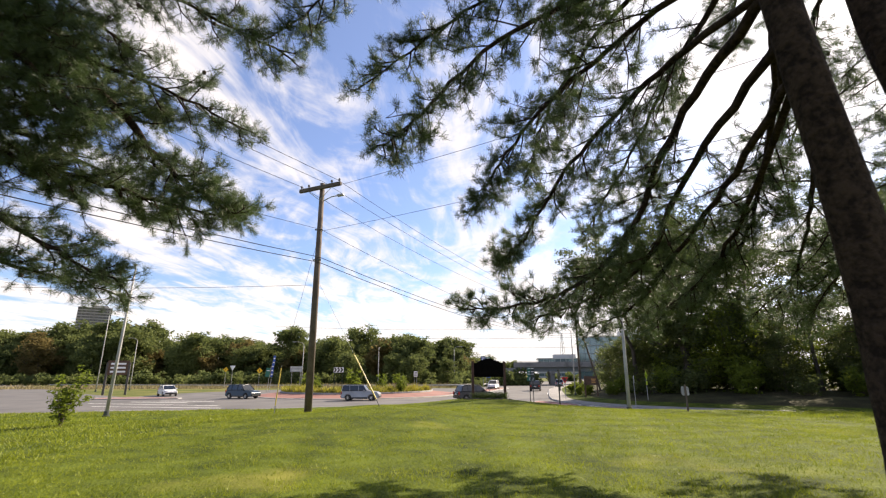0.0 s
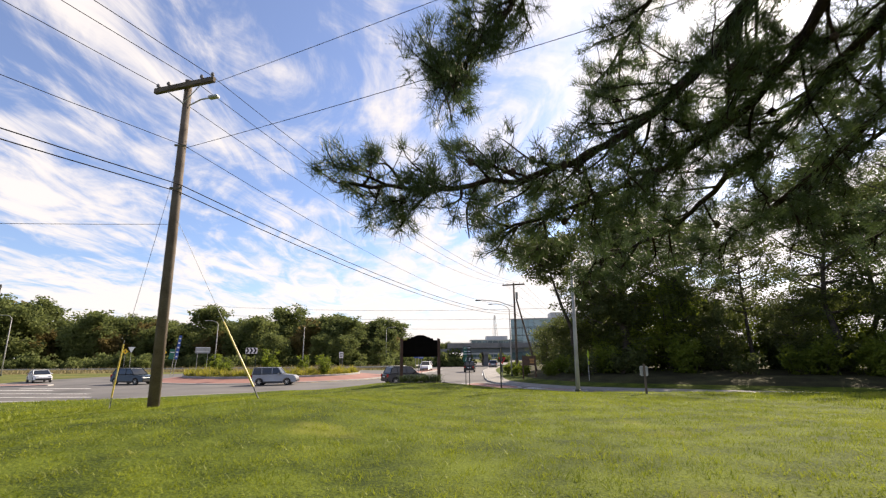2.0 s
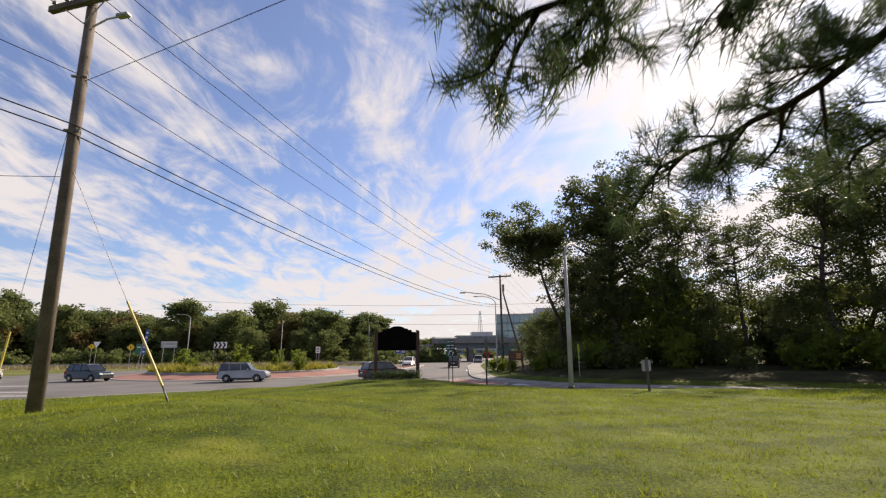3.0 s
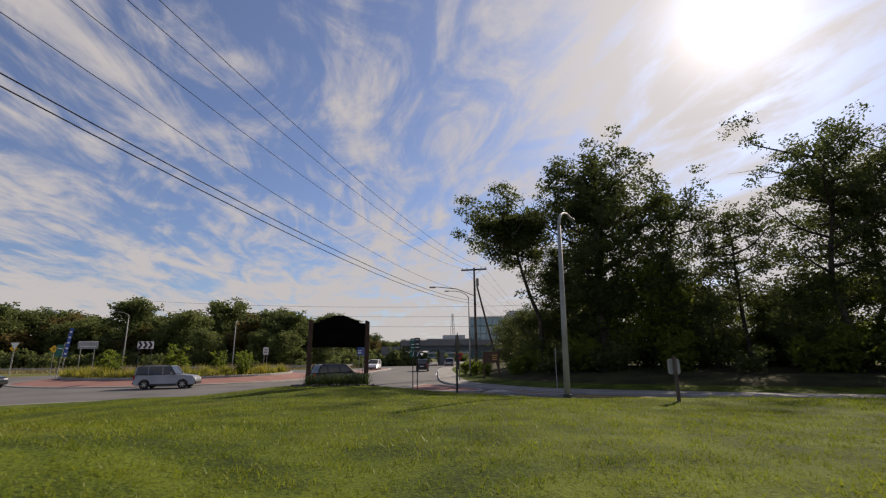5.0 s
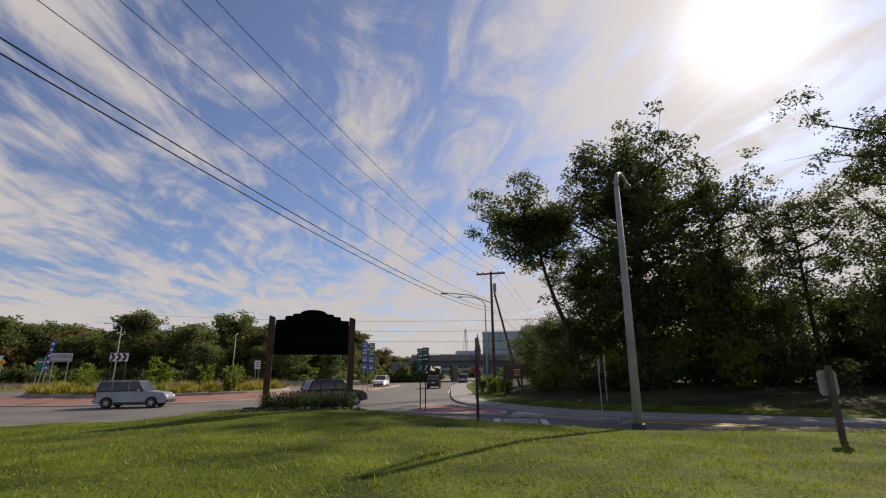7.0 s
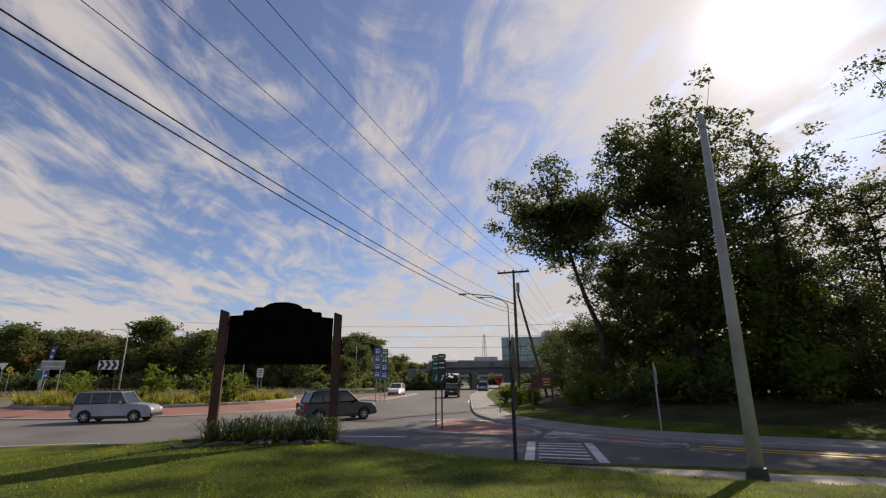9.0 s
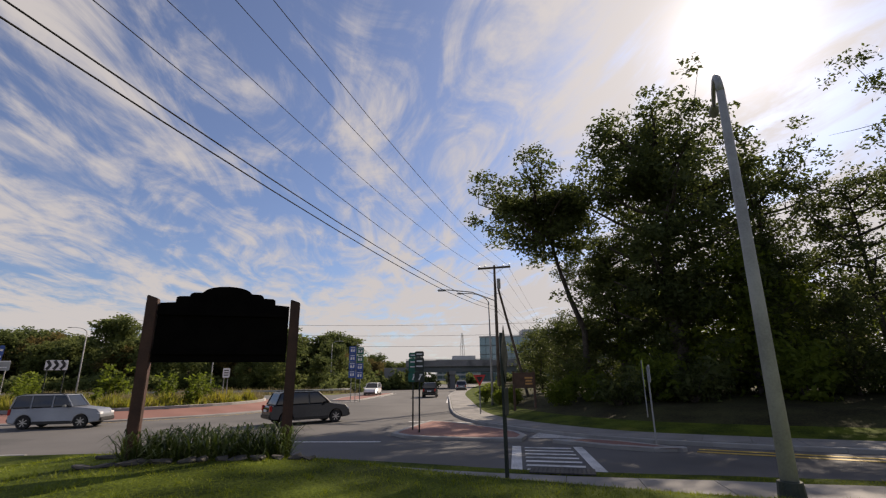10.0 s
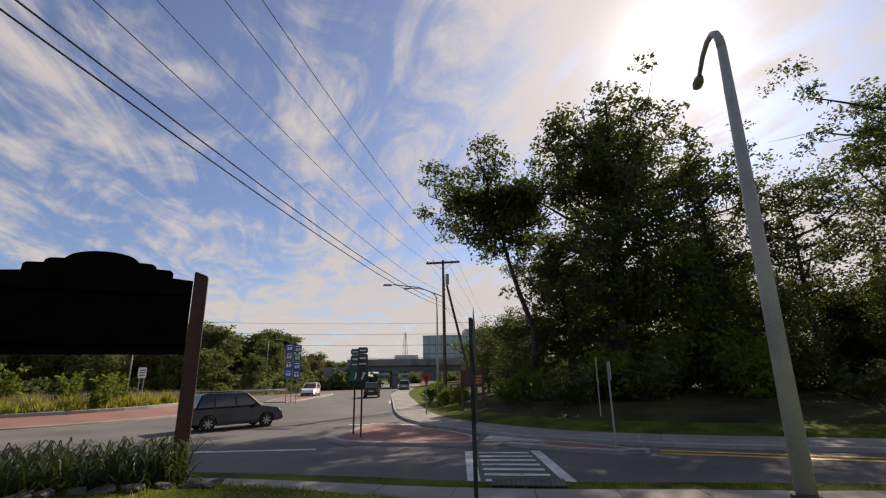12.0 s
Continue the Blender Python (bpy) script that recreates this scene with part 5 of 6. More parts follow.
def plate(s, w, h, x, z, mat, shape="rect", y=-0.012, name="plate", back=M_SIGNBACK, corner=0.05):
    """A thin sign plate facing the local -y, with a bare metal back."""
    if shape == "diamond":
        o = [(0, -h / 2), (w / 2, 0), (0, h / 2), (-w / 2, 0)]
    elif shape == "down":
        o = [(0, -h / 2), (w / 2, h / 2), (-w / 2, h / 2)]
    else:
        o = [(-w / 2 + corner, -h / 2), (w / 2 - corner, -h / 2), (w / 2, -h / 2 + corner), (w / 2, h / 2 - corner), (w / 2 - corner, h / 2), (-w / 2 + corner, h / 2), (-w / 2, h / 2 - corner), (-w / 2, -h / 2 + corner)]
    bm = bmesh.new()
    prism(bm, o, 0, 0.008)
    bmesh.ops.rotate(bm, cent=(0, 0, 0), matrix=Matrix.Rotation(radians(90), 3, "X"), verts=bm.verts)
    bmesh.ops.translate(bm, vec=(x, y, z), verts=bm.verts)
    ob = part(name, bm, mat, s)
    ob.data.materials.append(back)
    for f in ob.data.polygons:
        if f.normal.y > 0.5:
            f.material_index = 1
    return ob


def bar(s, w, h, x, z, mat, turn=0.0, y=-0.026):
    part("symbol", box(bmesh.new(), (w, 0.004, h), (x, y, z), pose(0, 0, 0, 0, turn, 0)), mat, s)


# thin dark posts near the crossing, their plates seen edge on
s = sign_thing("crossing_sign", 7.98, 33.3, lawn_z(7.98, 33.3), 64, "dark steel posts with warning plates seen edge on near the crossing", (-0.05, 0.07), 2.35, M_DARKSTEEL)
plate(s, 1.02, 1.02, 0, 1.98, M_DARKSTEEL, "diamond", back=M_DARKSTEEL)
plate(s, 0.6, 0.45, 0, 1.2, M_DARKSTEEL, back=M_DARKSTEEL)
# guide signs on the splitter island
for gx, gy, field, words in ((8.45, 47.3, M_SIGNGREEN, "stacked green route panels with white arrows on a thin post"), (8.57, 46.2, M_DARKSTEEL, "stacked dark route panels with a white arrow on a thin post")):
    s = sign_thing("guide_sign", gx, gy, 0.1, -12, words, (0,), 3.3, M_DARKSTEEL)
    plate(s, 0.40, 0.24, 0, 3.26, field)
    plate(s, 0.40, 0.62, 0, 2.82, field)
    plate(s, 0.44, 0.42, 0, 2.28, field)
    bar(s, 0.26, 0.05, 0, 3.26, M_SIGNWHITE)
    bar(s, 0.24, 0.06, 0, 2.96, M_SIGNWHITE)
    bar(s, 0.28, 0.05, 0, 2.74, M_SIGNWHITE)
    bar(s, 0.05, 0.26, 0.03, 2.27, M_SIGNWHITE, 25)
    bar(s, 0.13, 0.05, 0.07, 2.38, M_SIGNWHITE)
# blue and green route signs up the road
s = sign_thing("route_sign", 6.64, 75.0, 0.1, -6, "tall cluster of blue and green route panels on three posts", (-0.45, 0, 0.45), 5.2)
for j in range(4):
    plate(s, 0.70, 0.74, -0.38, 2.65 + j * 0.80, M_SIGNBLUE)
    plate(s, 0.70, 0.74, 0.38, 2.55 + j * 0.80, M_SIGNBLUE if j < 2 else M_SIGNGREEN)
    for k in (-0.38, 0.38):
        z0 = 2.65 + j * 0.80 - (0.1 if k > 0 else 0)
        bar(s, 0.46, 0.07, k, z0 + 0.22, M_SIGNWHITE)
        bar(s, 0.16, 0.26, k - 0.12, z0 - 0.06, M_SIGNWHITE)
        bar(s, 0.16, 0.26, k + 0.12, z0 - 0.06, M_SIGNWHITE, 20 if j % 2 else 0)
# yield
s = sign_thing("yield_sign", 13.75, 54.6, 0.12, -4, "red bordered yield triangle on a steel post", (0,), 2.3)
plate(s, 0.8, 0.7, 0, 2.0, M_RED, "down")
plate(s, 0.42, 0.37, 0, 2.04, M_BLACK, "down", -0.022)
# crossing sign pair on the bank
s = sign_thing("pedestrian_sign", 19.3, 45.8, 0.12, 52, "fluorescent yellow-green crossing diamond above an arrow plate", (0,), 2.9)
plate(s, 0.9, 0.9, 0, 2.55, M_FLUO, "diamond")
plate(s, 0.5, 0.32, 0, 1.85, M_FLUO)
bar(s, 0.09, 0.32, 0, 2.55, M_BLACK)
bar(s, 0.2, 0.06, 0, 1.85, M_BLACK, 40)
s = sign_thing("small_sign", 16.2, 41.0, 0.1, 64, "narrow pale plate on a thin steel post on the small island", (0,), 2.55)
plate(s, 0.36, 0.62, 0, 2.3, M_SIGNWHITE)
bar(s, 0.2, 0.3, 0, 2.34, M_BLACK)
# small sign on the lawn's edge
s = sign_thing("notice_sign", 13.97, 28.0, lawn_z(13.97, 28.0), 172, "grey back of a small rectangular sign on a wooden post", (), 1.4)
part("post", box(bmesh.new(), (0.09, 0.09, 1.7), (0, 0.055, 0.6), bevel=0.006), M_POLE, s)
plate(s, 0.42, 0.5, 0, 1.1, M_SIGNWHITE, corner=0.06)
# brown wooden sign beside the far pole
s = sign_thing("park_sign", 16.6, 54.3, 0.25, -12, "brown wooden sign board with orange lettering bars on two posts", (), 2.0)
for k in (-0.65, 0.65):
    part("post", box(bmesh.new(), (0.14, 0.14, 2.6), (k, 0.06, 1.1), bevel=0.01), M_BROWN, s)
part("board", box(bmesh.new(), (1.3, 0.08, 0.95), (0, -0.055, 1.85), bevel=0.01), M_BROWN, s)
for k, wd in ((2.0, 0.5), (1.82, 0.4), (1.64, 0.45)):
    bar(s, wd, 0.1, 0.28, k, M_ORANGE, 0, -0.1)
# chevron board on the roundabout
s = sign_thing("chevron_sign", -13.7, 62.5, 0.6, 8, "black and white chevron board on two posts", (-0.5, 0.5), 3.0, M_DARKSTEEL)
plate(s, 1.28, 0.66, 0, 2.86, M_SIGNWHITE)
for k in (-0.43, -0.03, 0.37):
    for q in (-1, 1):
        bar(s, 0.18, 0.37, k, 2.86 + q * 0.14, M_BLACK, -36 * q)
for x, y, z in ((-48.5, 106.5, 4.1), (-35.0, 91.0, 3.7)):
    s = sign_thing("warning_sign", x, y, -0.05, 10, "orange-yellow diamond warning sign on a post", (0,), z)
    plate(s, 1.1, 1.1, 0, z, M_SIGNYELLOW, "diamond")
    bar(s, 0.12, 0.4, 0, z, M_BLACK)
s = sign_thing("banner_sign", -30.4, 83.3, -0.05, 5, "tall slanting white and blue banner post with a green plate", (-0.1, 0.3), 4.4)
s.matrix_world = pose(-30.4, 83.3, -0.05, 0, 5, 5)
plate(s, 0.42, 3.6, 0.25, 4.4, M_SIGNBLUE)
for q in range(5):
    bar(s, 0.26, 0.22, 0.25, 3.0 + q * 0.68, M_SIGNWHITE)
plate(s, 0.75, 1.5, -0.45, 3.3, M_SIGNGREEN)
bar(s, 0.5, 0.12, -0.45, 3.6, M_SIGNWHITE)
s = sign_thing("panel_sign", -21.4, 69.5, 0.6, 5, "grey panel with a white rim on two leaning posts", (-0.6, 0.6), 3.2)
plate(s, 1.75, 0.75, 0, 3.05, M_SIGNBACK)
bar(s, 1.7, 0.09, 0, 3.38, M_SIGNWHITE)
bar(s, 1.4, 0.07, 0, 2.92, M_SIGNWHITE)
s = sign_thing("yield_sign", -41.95, 95, -0.05, 5, "pale back of a yield triangle across the roundabout", (0,), 3.6)
plate(s, 1.1, 1.0, 0, 4.2, M_SIGNWHITE, "down")
s = sign_thing("speed_sign", -3.9, 67.0, 0.3, 5, "white rectangular sign with dark bars on two posts", (-0.14, 0.14), 2.5)
plate(s, 0.52, 0.75, 0, 2.6, M_SIGNWHITE)
for q in range(3):
    bar(s, 0.34, 0.07, 0, 2.42 + q * 0.18, M_BLACK)
s = sign_thing("town_board", -51.1, 75, -0.05, 25, "brown roadside board with rows of pale lettering bars", (), 2.4)
for k in (-1.45, 1.45):
    part("post", box(bmesh.new(), (0.3, 0.3, 5.0), (k, 0.06, 2.4), bevel=0.02), M_STONE, s)
part("board", box(bmesh.new(), (2.9, 0.15, 2.2), (0, 0, 4.1), bevel=0.02), M_BROWN, s)
for q in range(3):
    bar(s, 2.0, 0.28, 0, 3.5 + q * 0.6, M_SIGNWHITE, 0, -0.08)


# ---------------------------------------------------------------- guard rails
def guard_rail(pts, label):
    g = tagged(new("guard_rail"), label, "guard rail")
    pts = smooth_line([(x, y, 0) for x, y in pts], 8)
    bm = bmesh.new()
    prof = [(0.0, 0.42), (0.05, 0.47), (0.0, 0.54), (0.0, 0.58), (0.05, 0.65), (0.0, 0.70), (-0.02, 0.70), (-0.02, 0.42)]
    rows = [[bm.verts.new((p[0] + dy * 0.3, p[1] - dy, zz)) for dy, zz in prof] for p in pts]
    for a, b in zip(rows, rows[1:]):
        for k in range(len(prof)):
            bm.faces.new((a[k], a[(k + 1) % len(prof)], b[(k + 1) % len(prof)], b[k]))
    part("rail", bm, M_STEEL, g, kind="")
    for p in pts[::2]:
        part("post", box(bmesh.new(), (0.12, 0.15, 0.8), (p[0], p[1] + 0.12, 0.3)), M_POLE, g)
    return g


guard_rail([(-105, 128), (-70, 118), (-45, 112), (-20, 107), (-4, 104), (6, 108), (13, 121), (22, 146)], "long galvanised guard rail behind the roundabout")


# ---------------------------------------------------------------- cars
def soften(ob, width):
    m = ob.modifiers.new("bevel", "BEVEL")
    m.width, m.segments, m.limit_method, m.angle_limit = width, 3, "ANGLE", radians(25)
    ob.data.polygons.foreach_set("use_smooth", [True] * len(ob.data.polygons))
    n = ob.modifiers.new("normals", "WEIGHTED_NORMAL")
    n.keep_sharp = True
    return ob


def car(name, x, y, turn, paint_mat, label, kind="suv", s=1.0):
    """A car with its length along x and its nose towards +x."""
    c = thing(name, (x, y, 0), turn, label, "car")
    c.scale = (s, s, s)
    if kind == "suv":
        Ln, W, belt, roof, hood, prof = 4.5, 1.8, 1.02, 1.68, 1.05, [(-1.98, 1.02), (-1.72, 1.62), (-1.45, 1.68), (0.35, 1.66), (1.02, 1.06)]
    elif kind == "boxy":
        Ln, W, belt, roof, hood, prof = 4.4, 1.76, 1.05, 1.70, 1.08, [(-2.08, 1.05), (-1.98, 1.64), (-1.8, 1.70), (0.35, 1.69), (0.80, 1.09)]
    else:
        Ln, W, belt, roof, hood, prof = 4.75, 1.8, 0.93, 1.45, 0.92, [(-1.75, 0.98), (-0.95, 1.40), (-0.5, 1.45), (0.3, 1.43), (1.15, 0.95)]
    h = Ln / 2
    # lower body: a side outline with wheel arches, pulled in at the ends
    arch = lambda cx: [(cx + 0.37 * math.cos(radians(q)), 0.33 + 0.37 * math.sin(radians(q))) for q in range(0, 181, 30)]
    wx = (-h + 0.85, h - 0.88)
    bottom = [(-h + 0.05, 0.3)] + [(wx[0] - 0.37, 0.26)] + arch(wx[0])[::-1] + [(wx[0] + 0.37, 0.24), (wx[1] - 0.37, 0.24)] + arch(wx[1])[::-1] + [(wx[1] + 0.37, 0.26), (h - 0.03, 0.3)]
    upper = [(h, 0.55), (h - 0.05, 0.74), (h - 0.25, hood - 0.14), (prof[-1][0], hood), (prof[0][0], belt), (-h + 0.04, belt - 0.08), (-h, 0.62)]
    outline = bottom + upper
    bm = bmesh.new()
    prism(bm, outline, -W / 2, W / 2)
    bmesh.ops.rotate(bm, cent=(0, 0, 0), matrix=Matrix.Rotation(radians(90), 3, "X"), verts=bm.verts)
    for v in bm.verts:
        if abs(v.co.x) > h - 0.3:
            v.co.y *= 0.86
        if v.co.z > 0.85:
            v.co.y *= 0.95
    bmesh.ops.recalc_face_normals(bm, faces=bm.faces)
    soften(part("body", bm, paint_mat, c), 0.07)
    # cabin: glass with painted roof and pillars
    bm = bmesh.new()
    prism(bm, prof, -W / 2 + 0.07, W / 2 - 0.07)
    bmesh.ops.rotate(bm, cent=(0, 0, 0), matrix=Matrix.Rotation(radians(90), 3, "X"), verts=bm.verts)
    for v in bm.verts:
        if v.co.z > belt + 0.2:
            v.co.y *= 0.82
    soften(part("cabin_glass", bm, M_GLASS, c, "dark tinted glass"), 0.05)
    top = [p for p in prof if p[1] > belt + 0.25]
    bm = bmesh.new()
    rr = [[bm.verts.new((px, sy * (W / 2 - 0.07) * 0.84, pz + dz)) for sy in (-1, 1) for dz in (-0.05, 0.012)] for px, pz in top]
    for a, b in zip(rr, rr[1:]):
        for i, j in ((0, 1), (1, 3), (3, 2), (2, 0)):
            bm.faces.new((a[i], a[j], b[j], b[i]))
    bm.faces.new((rr[0][0], rr[0][1], rr[0][3], rr[0][2]))
    bm.faces.new((rr[-1][0], rr[-1][1], rr[-1][3], rr[-1][2]))
    bmesh.ops.recalc_face_normals(bm, faces=bm.faces)
    soften(part("roof", bm, paint_mat, c), 0.03)
    for sy in (-1, 1):
        for (x0, z0), (x1, z1) in ((prof[0], prof[1]), (prof[-1], prof[-2]), ((-0.15, belt), (-0.2, roof - 0.03)), ((-1.15 if kind != "sedan" else -1.0, belt), (-1.2 if kind != "sedan" else -0.95, roof - 0.06))):
            part("pillar", tube(bmesh.new(), [(x0, sy * (W / 2 - 0.06), z0), (x1, sy * (W / 2 - 0.06) * 0.83, z1)], 0.04, 5), paint_mat, c)
        part("mirror", box(bmesh.new(), (0.14, 0.2, 0.14), (prof[-1][0] - 0.3, sy * (W / 2 + 0.08), belt + 0.08), bevel=0.03), paint_mat, c)
        part("headlight", box(bmesh.new(), (0.16, 0.36, 0.14), (h - 0.11, sy * 0.58, 0.72), bevel=0.03), M_CHROME, c)
        part("tail_light", box(bmesh.new(), (0.12, 0.2, 0.3), (-h + 0.05, sy * 0.68, 0.86), bevel=0.02), M_TAIL, c)
        for k in wx:
            w = part("wheel", tube(bmesh.new(), [(k, sy * (W / 2 - 0.2), 0.33), (k, sy * (W / 2 - 0.19), 0.33), (k, sy * (W / 2 - 0.01), 0.33), (k, sy * (W / 2), 0.33)], [0.28, 0.33, 0.33, 0.29], 20), M_RUBBER, c)
            bm = tube(bmesh.new(), [(k, sy * (W / 2 + 0.002), 0.33), (k, sy * (W / 2 + 0.012), 0.33)], [0.06, 0.05], 10)
            for q in range(7):
                a = q * 2 * math.pi / 7
                box(bm, (0.045, 0.012, 0.18), (k + 0.12 * math.sin(a), sy * (W / 2 + 0.006), 0.33 + 0.12 * math.cos(a)), pose(0, 0, 0, 0, math.degrees(a), 0))
            part("rim", bm, M_RIM, w)
    part("bumper", box(bmesh.new(), (0.14, W * 0.84, 0.2), (h - 0.02, 0, 0.42), bevel=0.04), M_BLACK, c)
    part("bumper", box(bmesh.new(), (0.14, W * 0.84, 0.2), (-h + 0.03, 0, 0.45), bevel=0.04), M_BLACK, c)
    if kind != "sedan":
        part("cladding", box(bmesh.new(), (wx[1] - wx[0] - 0.8, W + 0.03, 0.17), ((wx[0] + wx[1]) / 2, 0, 0.32), bevel=0.02), M_BLACK, c, "matt black sill cladding")
        for sy in (-1, 1):
            part("roof_rail", tube(bmesh.new(), [(top[0][0] + 0.1, sy * 0.6, top[0][1] + 0.01), (top[0][0] + 0.3, sy * 0.6, roof + 0.05), (top[-1][0] - 0.3, sy * 0.6, roof + 0.05), (top[-1][0] - 0.1, sy * 0.6, top[-1][1] + 0.01)], 0.018, 5), M_BLACK, c)
    part("number_plate", box(bmesh.new(), (0.02, 0.5, 0.12), (-h - 0.03, 0, 0.75)), M_SIGNWHITE, c)
    return c


car("silver_suv", -9.5, 55.8, -2, M_CAR_SILVER, "boxy silver sport utility car on the roundabout", "boxy")
car("dark_suv", -25.5, 61.5, -24, M_CAR_DARK, "dark teal sport utility car entering the roundabout")
car("white_car", -40, 70, -48, M_CAR_WHITE, "white saloon car approaching the roundabout", "sedan")
car("black_suv", 3.4, 53.9, 24, M_CAR_BLACK, "black sport utility car leaving the roundabout")
car("boxy_suv", 16.0, 84, 76, M_CAR_BLACK, "boxy black car on the road to the bridge", "boxy")
car("silver_car", 25.5, 106, 75, M_CAR_SILVER, "silver car driving away under the bridge", "suv")
car("white_suv", 9.5, 92, -105, M_CAR_WHITE, "white sport utility car coming from the bridge")


# ---------------------------------------------------------------- bridge, buildings
bridge = tagged(new("road_bridge"), "grey concrete road bridge with steel girders across the road", "bridge")
bdir = math.degrees(math.atan2(-10, 62))


def along(x, y, z):
    v = Matrix.Rotation(radians(bdir), 3, "Z") @ Vector((x, y, z))
    return (32 + v.x, 128 + v.y, v.z - 0.4)


def beam(name, size, x, y, z, mat, label=""):
    part(name, box(bmesh.new(), size, along(x, y, z), pose(0, 0, 0, 0, 0, bdir), 0.03), mat, bridge, label)


beam("deck", (48, 11, 0.5), 11, 0, 5.1, M_BRIDGE)
for yy in (-4.6, -2.3, 0, 2.3, 4.6):
    beam("girder", (48, 0.35, 1.1), 11, yy, 4.3, M_GIRDER, "blue-grey steel girder")
for yy in (-5.3, 5.3):
    beam("parapet", (48, 0.3, 0.8), 11, yy, 5.75, M_BRIDGE)
    beam("rail", (48, 0.08, 0.08), 11, yy, 6.35, M_STEEL)
for yy in (-4.2, 0, 4.2):
    beam("pier", (1.1, 1.1, 4.2), -3.2, yy, 1.8, M_BRIDGE)
    beam("pier", (1.1, 1.1, 4.2), 13, yy, 1.8, M_BRIDGE)
beam("pier_cap", (1.4, 10.6, 0.7), -3.2, 0, 3.55, M_BRIDGE)
beam("pier_cap", (1.4, 10.6, 0.7), 13, 0, 3.55, M_BRIDGE)
for sx in (-15, 32):
    beam("abutment", (5, 11, 5), sx, 0, 2.2, M_BRIDGE)


def office(x, y, turn, w, d, floors, label, name="office_building", glass=M_BLDGLASS, wall=M_BLDWALL, fh=4.0, bays=14, band=None):
    b = thing(name, (x, y, -0.1), turn, label, "building")
    part("core", box(bmesh.new(), (w - 0.6, d - 0.6, floors * fh), (0, 0, floors * fh / 2)), wall, b)
    for f in range(floors):
        z = f * fh
        part("spandrel", box(bmesh.new(), (w + 0.3, d + 0.3, 1.1), (0, 0, z + 0.55), bevel=0.05), band or wall, b)
        for side, n, span in ((0, bays, w), (1, max(3, int(bays * d / w)), d)):
            for q in range(n):
                u = -span / 2 + span * (q + 0.5) / n
                for sg in ((-1,) if side == 0 else (-1, 1)):
                    dims = (span / n * 0.9, 0.12, fh - 1.2) if side == 0 else (0.12, span / n * 0.9, fh - 1.2)
                    p = (u, sg * d / 2, z + 1.1 + (fh - 1.1) / 2) if side == 0 else (sg * w / 2, u, z + 1.1 + (fh - 1.1) / 2)
                    part("window", box(bmesh.new(), dims, p), glass, b)
    part("roof", box(bmesh.new(), (w + 0.8, d + 0.8, 0.7), (0, 0, floors * fh + 0.35), bevel=0.06), wall, b)
    part("plant_room", box(bmesh.new(), (w * 0.5, d * 0.5, 2.6), (w * 0.12, 0, floors * fh + 2.0), bevel=0.05), wall, b)
    return b


def curved_office(x, y, turn, radius, sweep, depth, floors, fh, bays, label):
    """A long office block whose glass front bows outwards; each pane is a piece between slim mullions."""
    b = thing("office_building", (x, y, -0.1), turn, label, "building")
    ang = [radians(-90 - sweep / 2 + sweep * k / bays) for k in range(bays + 1)]
    front = lambda r, a: (r * math.cos(a), radius + r * math.sin(a))
    h = floors * fh
    def slab(name, r0, r1, z0, z1, mat, label=""):
        bm = bmesh.new()
        prism(bm, [front(r1, a) for a in ang] + [front(r0, a) for a in reversed(ang)], z0, z1)
        return part(name, bm, mat, b, label)
    slab("core", radius - depth, radius - 0.3, 0, h, M_GIRDER)
    for f in range(floors):
        slab("spandrel", radius - depth, radius, f * fh, f * fh + 0.45, M_GIRDER)
        for k in range(bays):
            a0, a1 = ang[k] + 0.0012, ang[k + 1] - 0.0012
            bm = bmesh.new()
            prism(bm, [front(radius - 0.06, a0), front(radius - 0.06, a1), front(radius - 0.2, a1), front(radius - 0.2, a0)], f * fh + 0.45, (f + 1) * fh)
            part("pane", bm, M_BLDGLASS, b)
    slab("parapet", radius - depth - 0.3, radius + 0.4, h, h + 0.7, M_BLDWALL)
    # pale panels on the left end paint the bright reflection seen there
    for f in range(floors):
        u, v = front(radius - depth / 2, ang[0])
        part("end_panel", box(bmesh.new(), (0.5, depth * 0.8, fh * 0.7), (u - 0.2, v, f * fh + fh * 0.55), pose(0, 0, 0, 0, 0, -sweep / 2), 0.04), M_BLDWALL, b, "pale panel painting the bright reflection on the end face")
    bm = bmesh.new()
    prism(bm, [front(radius - 4, a) for a in ang[bays // 3:]] + [front(radius - depth * 0.8, a) for a in reversed(ang[bays // 3:])], h + 0.7, h + 4.0)
    part("plant_room", bm, M_BLDWALL, b, "pale roof plant screen")
    return b


curved_office(107, 247, -4, 75, 54, 22, 5, 4.3, 22, "five storey office building with a bowed dark blue glass front")
office(82, 338, -8, 30, 20, 4, "pale low building in the far distance", bays=8, fh=3.14)
office(-388, 516, 35, 30, 24, 24, "tall concrete apartment tower in the far distance", "apartment_tower", M_GLASS, M_TOWER, 3.1, 8)
# lattice mast behind the bridge
mast = thing("lattice_mast", (85, 338, 0), 20, "thin grey lattice crane mast in the distance", "mast")
for sx in (-1, 1):
    for sy in (-1, 1):
        part("leg", tube(bmesh.new(), [(sx * 1.6, sy * 1.6, 0), (sx * 1.0, sy * 1.0, 20), (sx * 0.35, sy * 0.35, 31)], 0.14, 5), M_STEEL, mast)
for k in range(10):
    z0, z1 = k * 3, k * 3 + 3
    part("lattice", tube(bmesh.new(), [(-1.6 + z0 * 0.04, -1.6 + z0 * 0.04, z0), (1.6 - z1 * 0.04, -1.6 + z1 * 0.04, z1)], 0.09, 4), M_STEEL, mast)


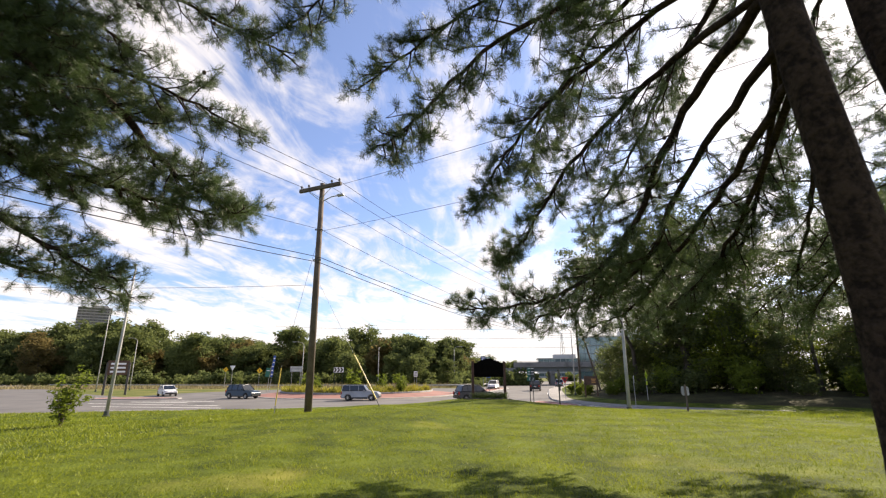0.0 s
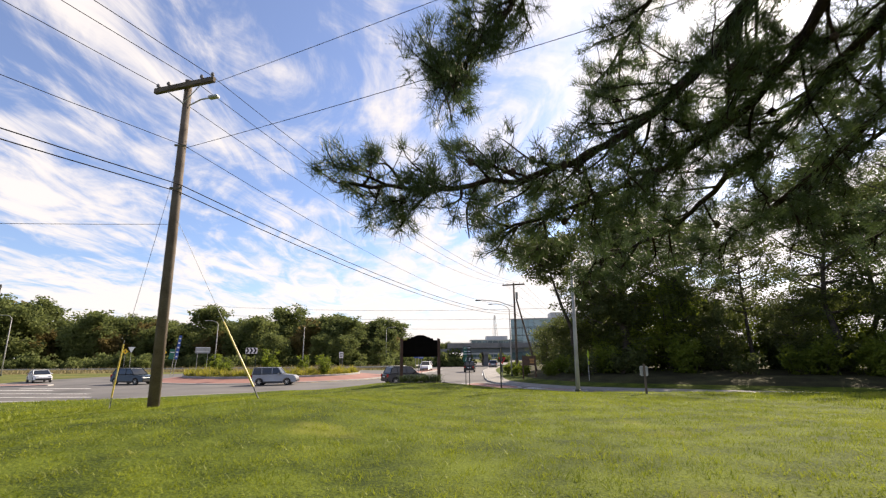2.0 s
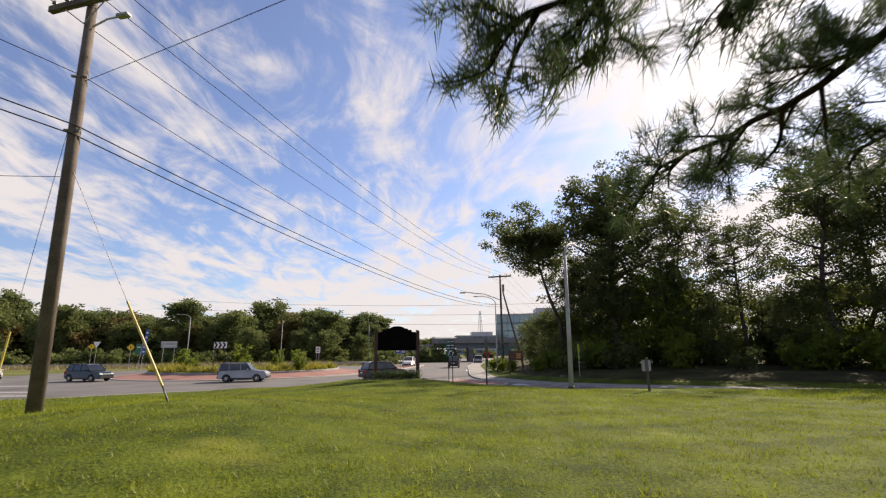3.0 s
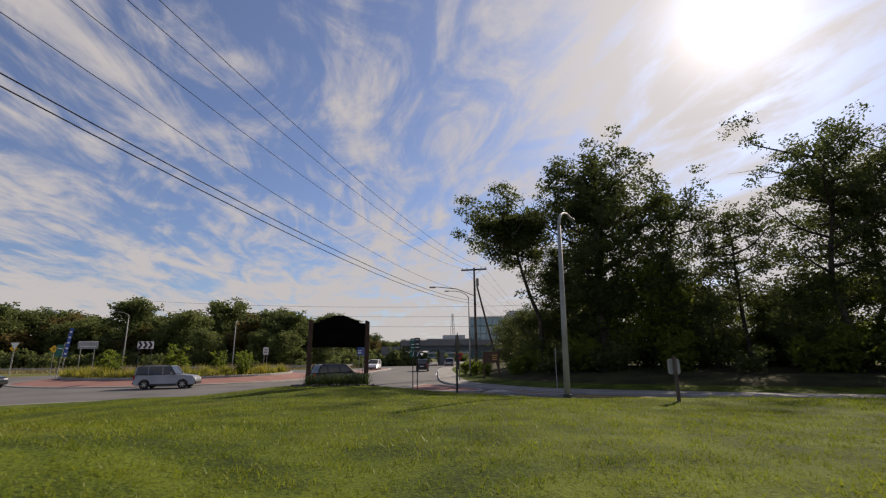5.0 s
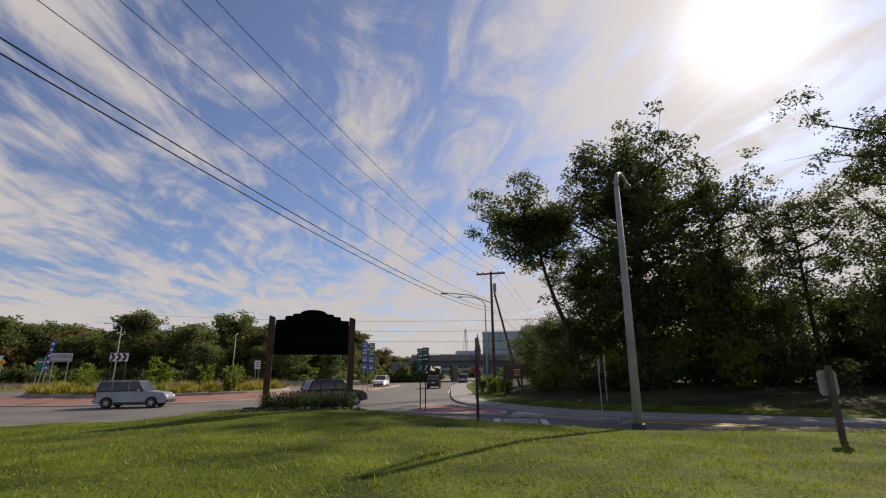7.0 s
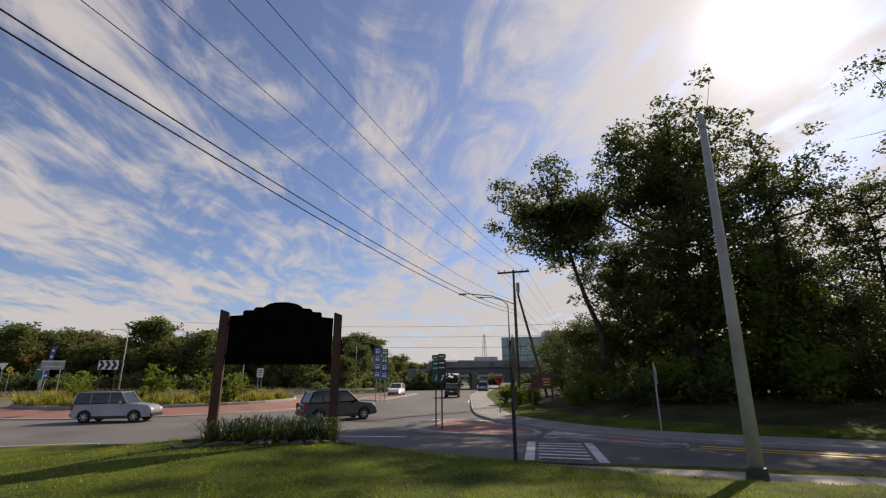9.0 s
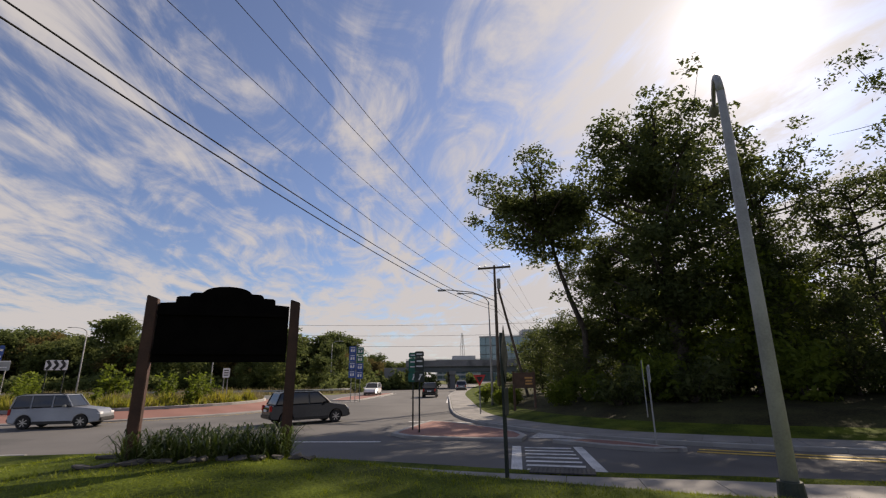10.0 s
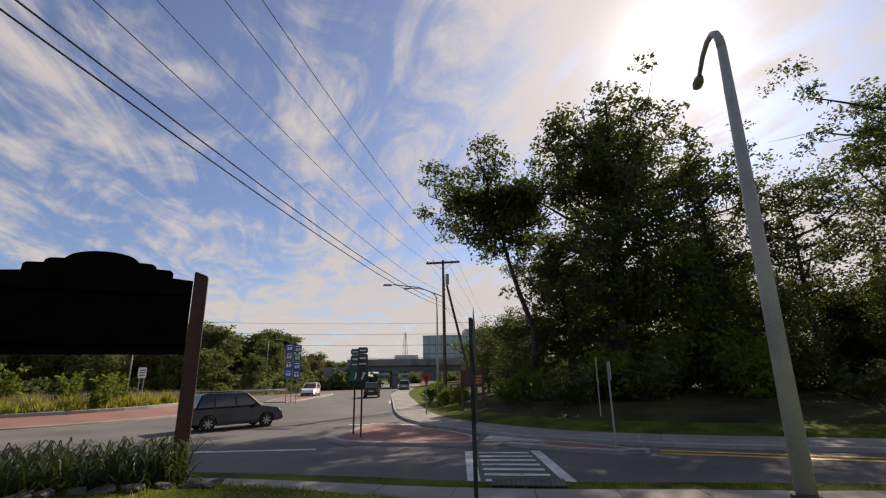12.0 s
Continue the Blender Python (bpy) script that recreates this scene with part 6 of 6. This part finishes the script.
# ---------------------------------------------------------------- grass blades near the path
def turf(seed, n, x0, x1, y0, y1, h, w, name, label):
    rng = np.random.default_rng(seed)
    x, y = rng.uniform(x0, x1, n), rng.uniform(y0, y1, n)
    keep = y < np.interp(x, NK_X, NK_Y) - 0.3
    sw = (np.interp(x, NK_X, NK_Y) - y) * 0.9
    keep &= ~((x > 2.8) & (sw > 0.9) & (sw < 2.75))
    x, y = x[keep], y[keep]
    # coarse height grid for speed
    gx, gy = np.linspace(x0, x1, 60), np.linspace(y0, y1, 60)
    gz = np.array([[lawn_z(a, b) for b in gy] for a in gx])
    fx, fy = (x - x0) / (x1 - x0) * 59, (y - y0) / (y1 - y0) * 59
    ix, iy = np.minimum(fx.astype(int), 58), np.minimum(fy.astype(int), 58)
    tx, ty = fx - ix, fy - iy
    z = gz[ix, iy] * (1 - tx) * (1 - ty) + gz[ix + 1, iy] * tx * (1 - ty) + gz[ix, iy + 1] * (1 - tx) * ty + gz[ix + 1, iy + 1] * tx * ty
    n = len(x)
    p = np.stack([x, y, z - 0.015], 1)
    lump = np.sin(x * 3.1 + np.sin(y * 2.3) * 1.7) * np.sin(y * 3.7 + np.sin(x * 1.9) * 2.1) + 0.6 * np.sin(x * 9.3 + y * 4.1) * np.sin(y * 8.7 - x * 3.3)
    tuft = np.sin(x * 23.0 + np.sin(y * 17.0) * 2.3) * np.sin(y * 26.0 + np.sin(x * 19.0) * 2.1)
    hh = h * rng.uniform(0.35, 1.35, n) * np.clip(1.0 + 0.42 * lump + 0.5 * tuft, 0.25, 2.1)
    lean = rng.normal(0, 0.55, (n, 2)) * hh[:, None]
    ang = rng.uniform(0, 6.28, n)
    sd = np.stack([np.cos(ang), np.sin(ang), np.zeros(n)], 1) * w
    tip = p + np.stack([lean[:, 0], lean[:, 1], hh], 1)
    v = np.stack([p - sd, p + sd, tip], 1).reshape(-1, 3)
    return tagged(put(new(name, tri_mesh(name, v, np.arange(3 * n).reshape(-1, 3))), M_BLADE), label, "grass", kind="stuff")


turf(71, 540000, -9, 17, 2.5, 20, 0.036, 0.005, "grass", "short mown green grass blades")
turf(72, 300000, -12, 22, 20, 38, 0.045, 0.007, "grass", "short mown green grass blades on the crest of the mound")
turf(73, 90000, -30, -8, 6, 38, 0.09, 0.016, "grass", "short mown green grass blades towards the road")
turf(75, 80000, -8, 14, 3, 30, 0.062, 0.009, "grass", "scattered coarser green grass tufts in the lawn")
turf(74, 60000, 16, 34, 4, 34, 0.09, 0.016, "grass", "short mown green grass blades towards the footpath")

# the plan above is drawn a little large: bring the whole place to true metres
PLAN = 26.0 / 28.0
for ob in list(scene.objects):
    if ob.parent is None and ob.type in {"MESH", "EMPTY"}:
        ob.matrix_world = Matrix.Diagonal((PLAN, PLAN, PLAN, 1)) @ ob.matrix_world
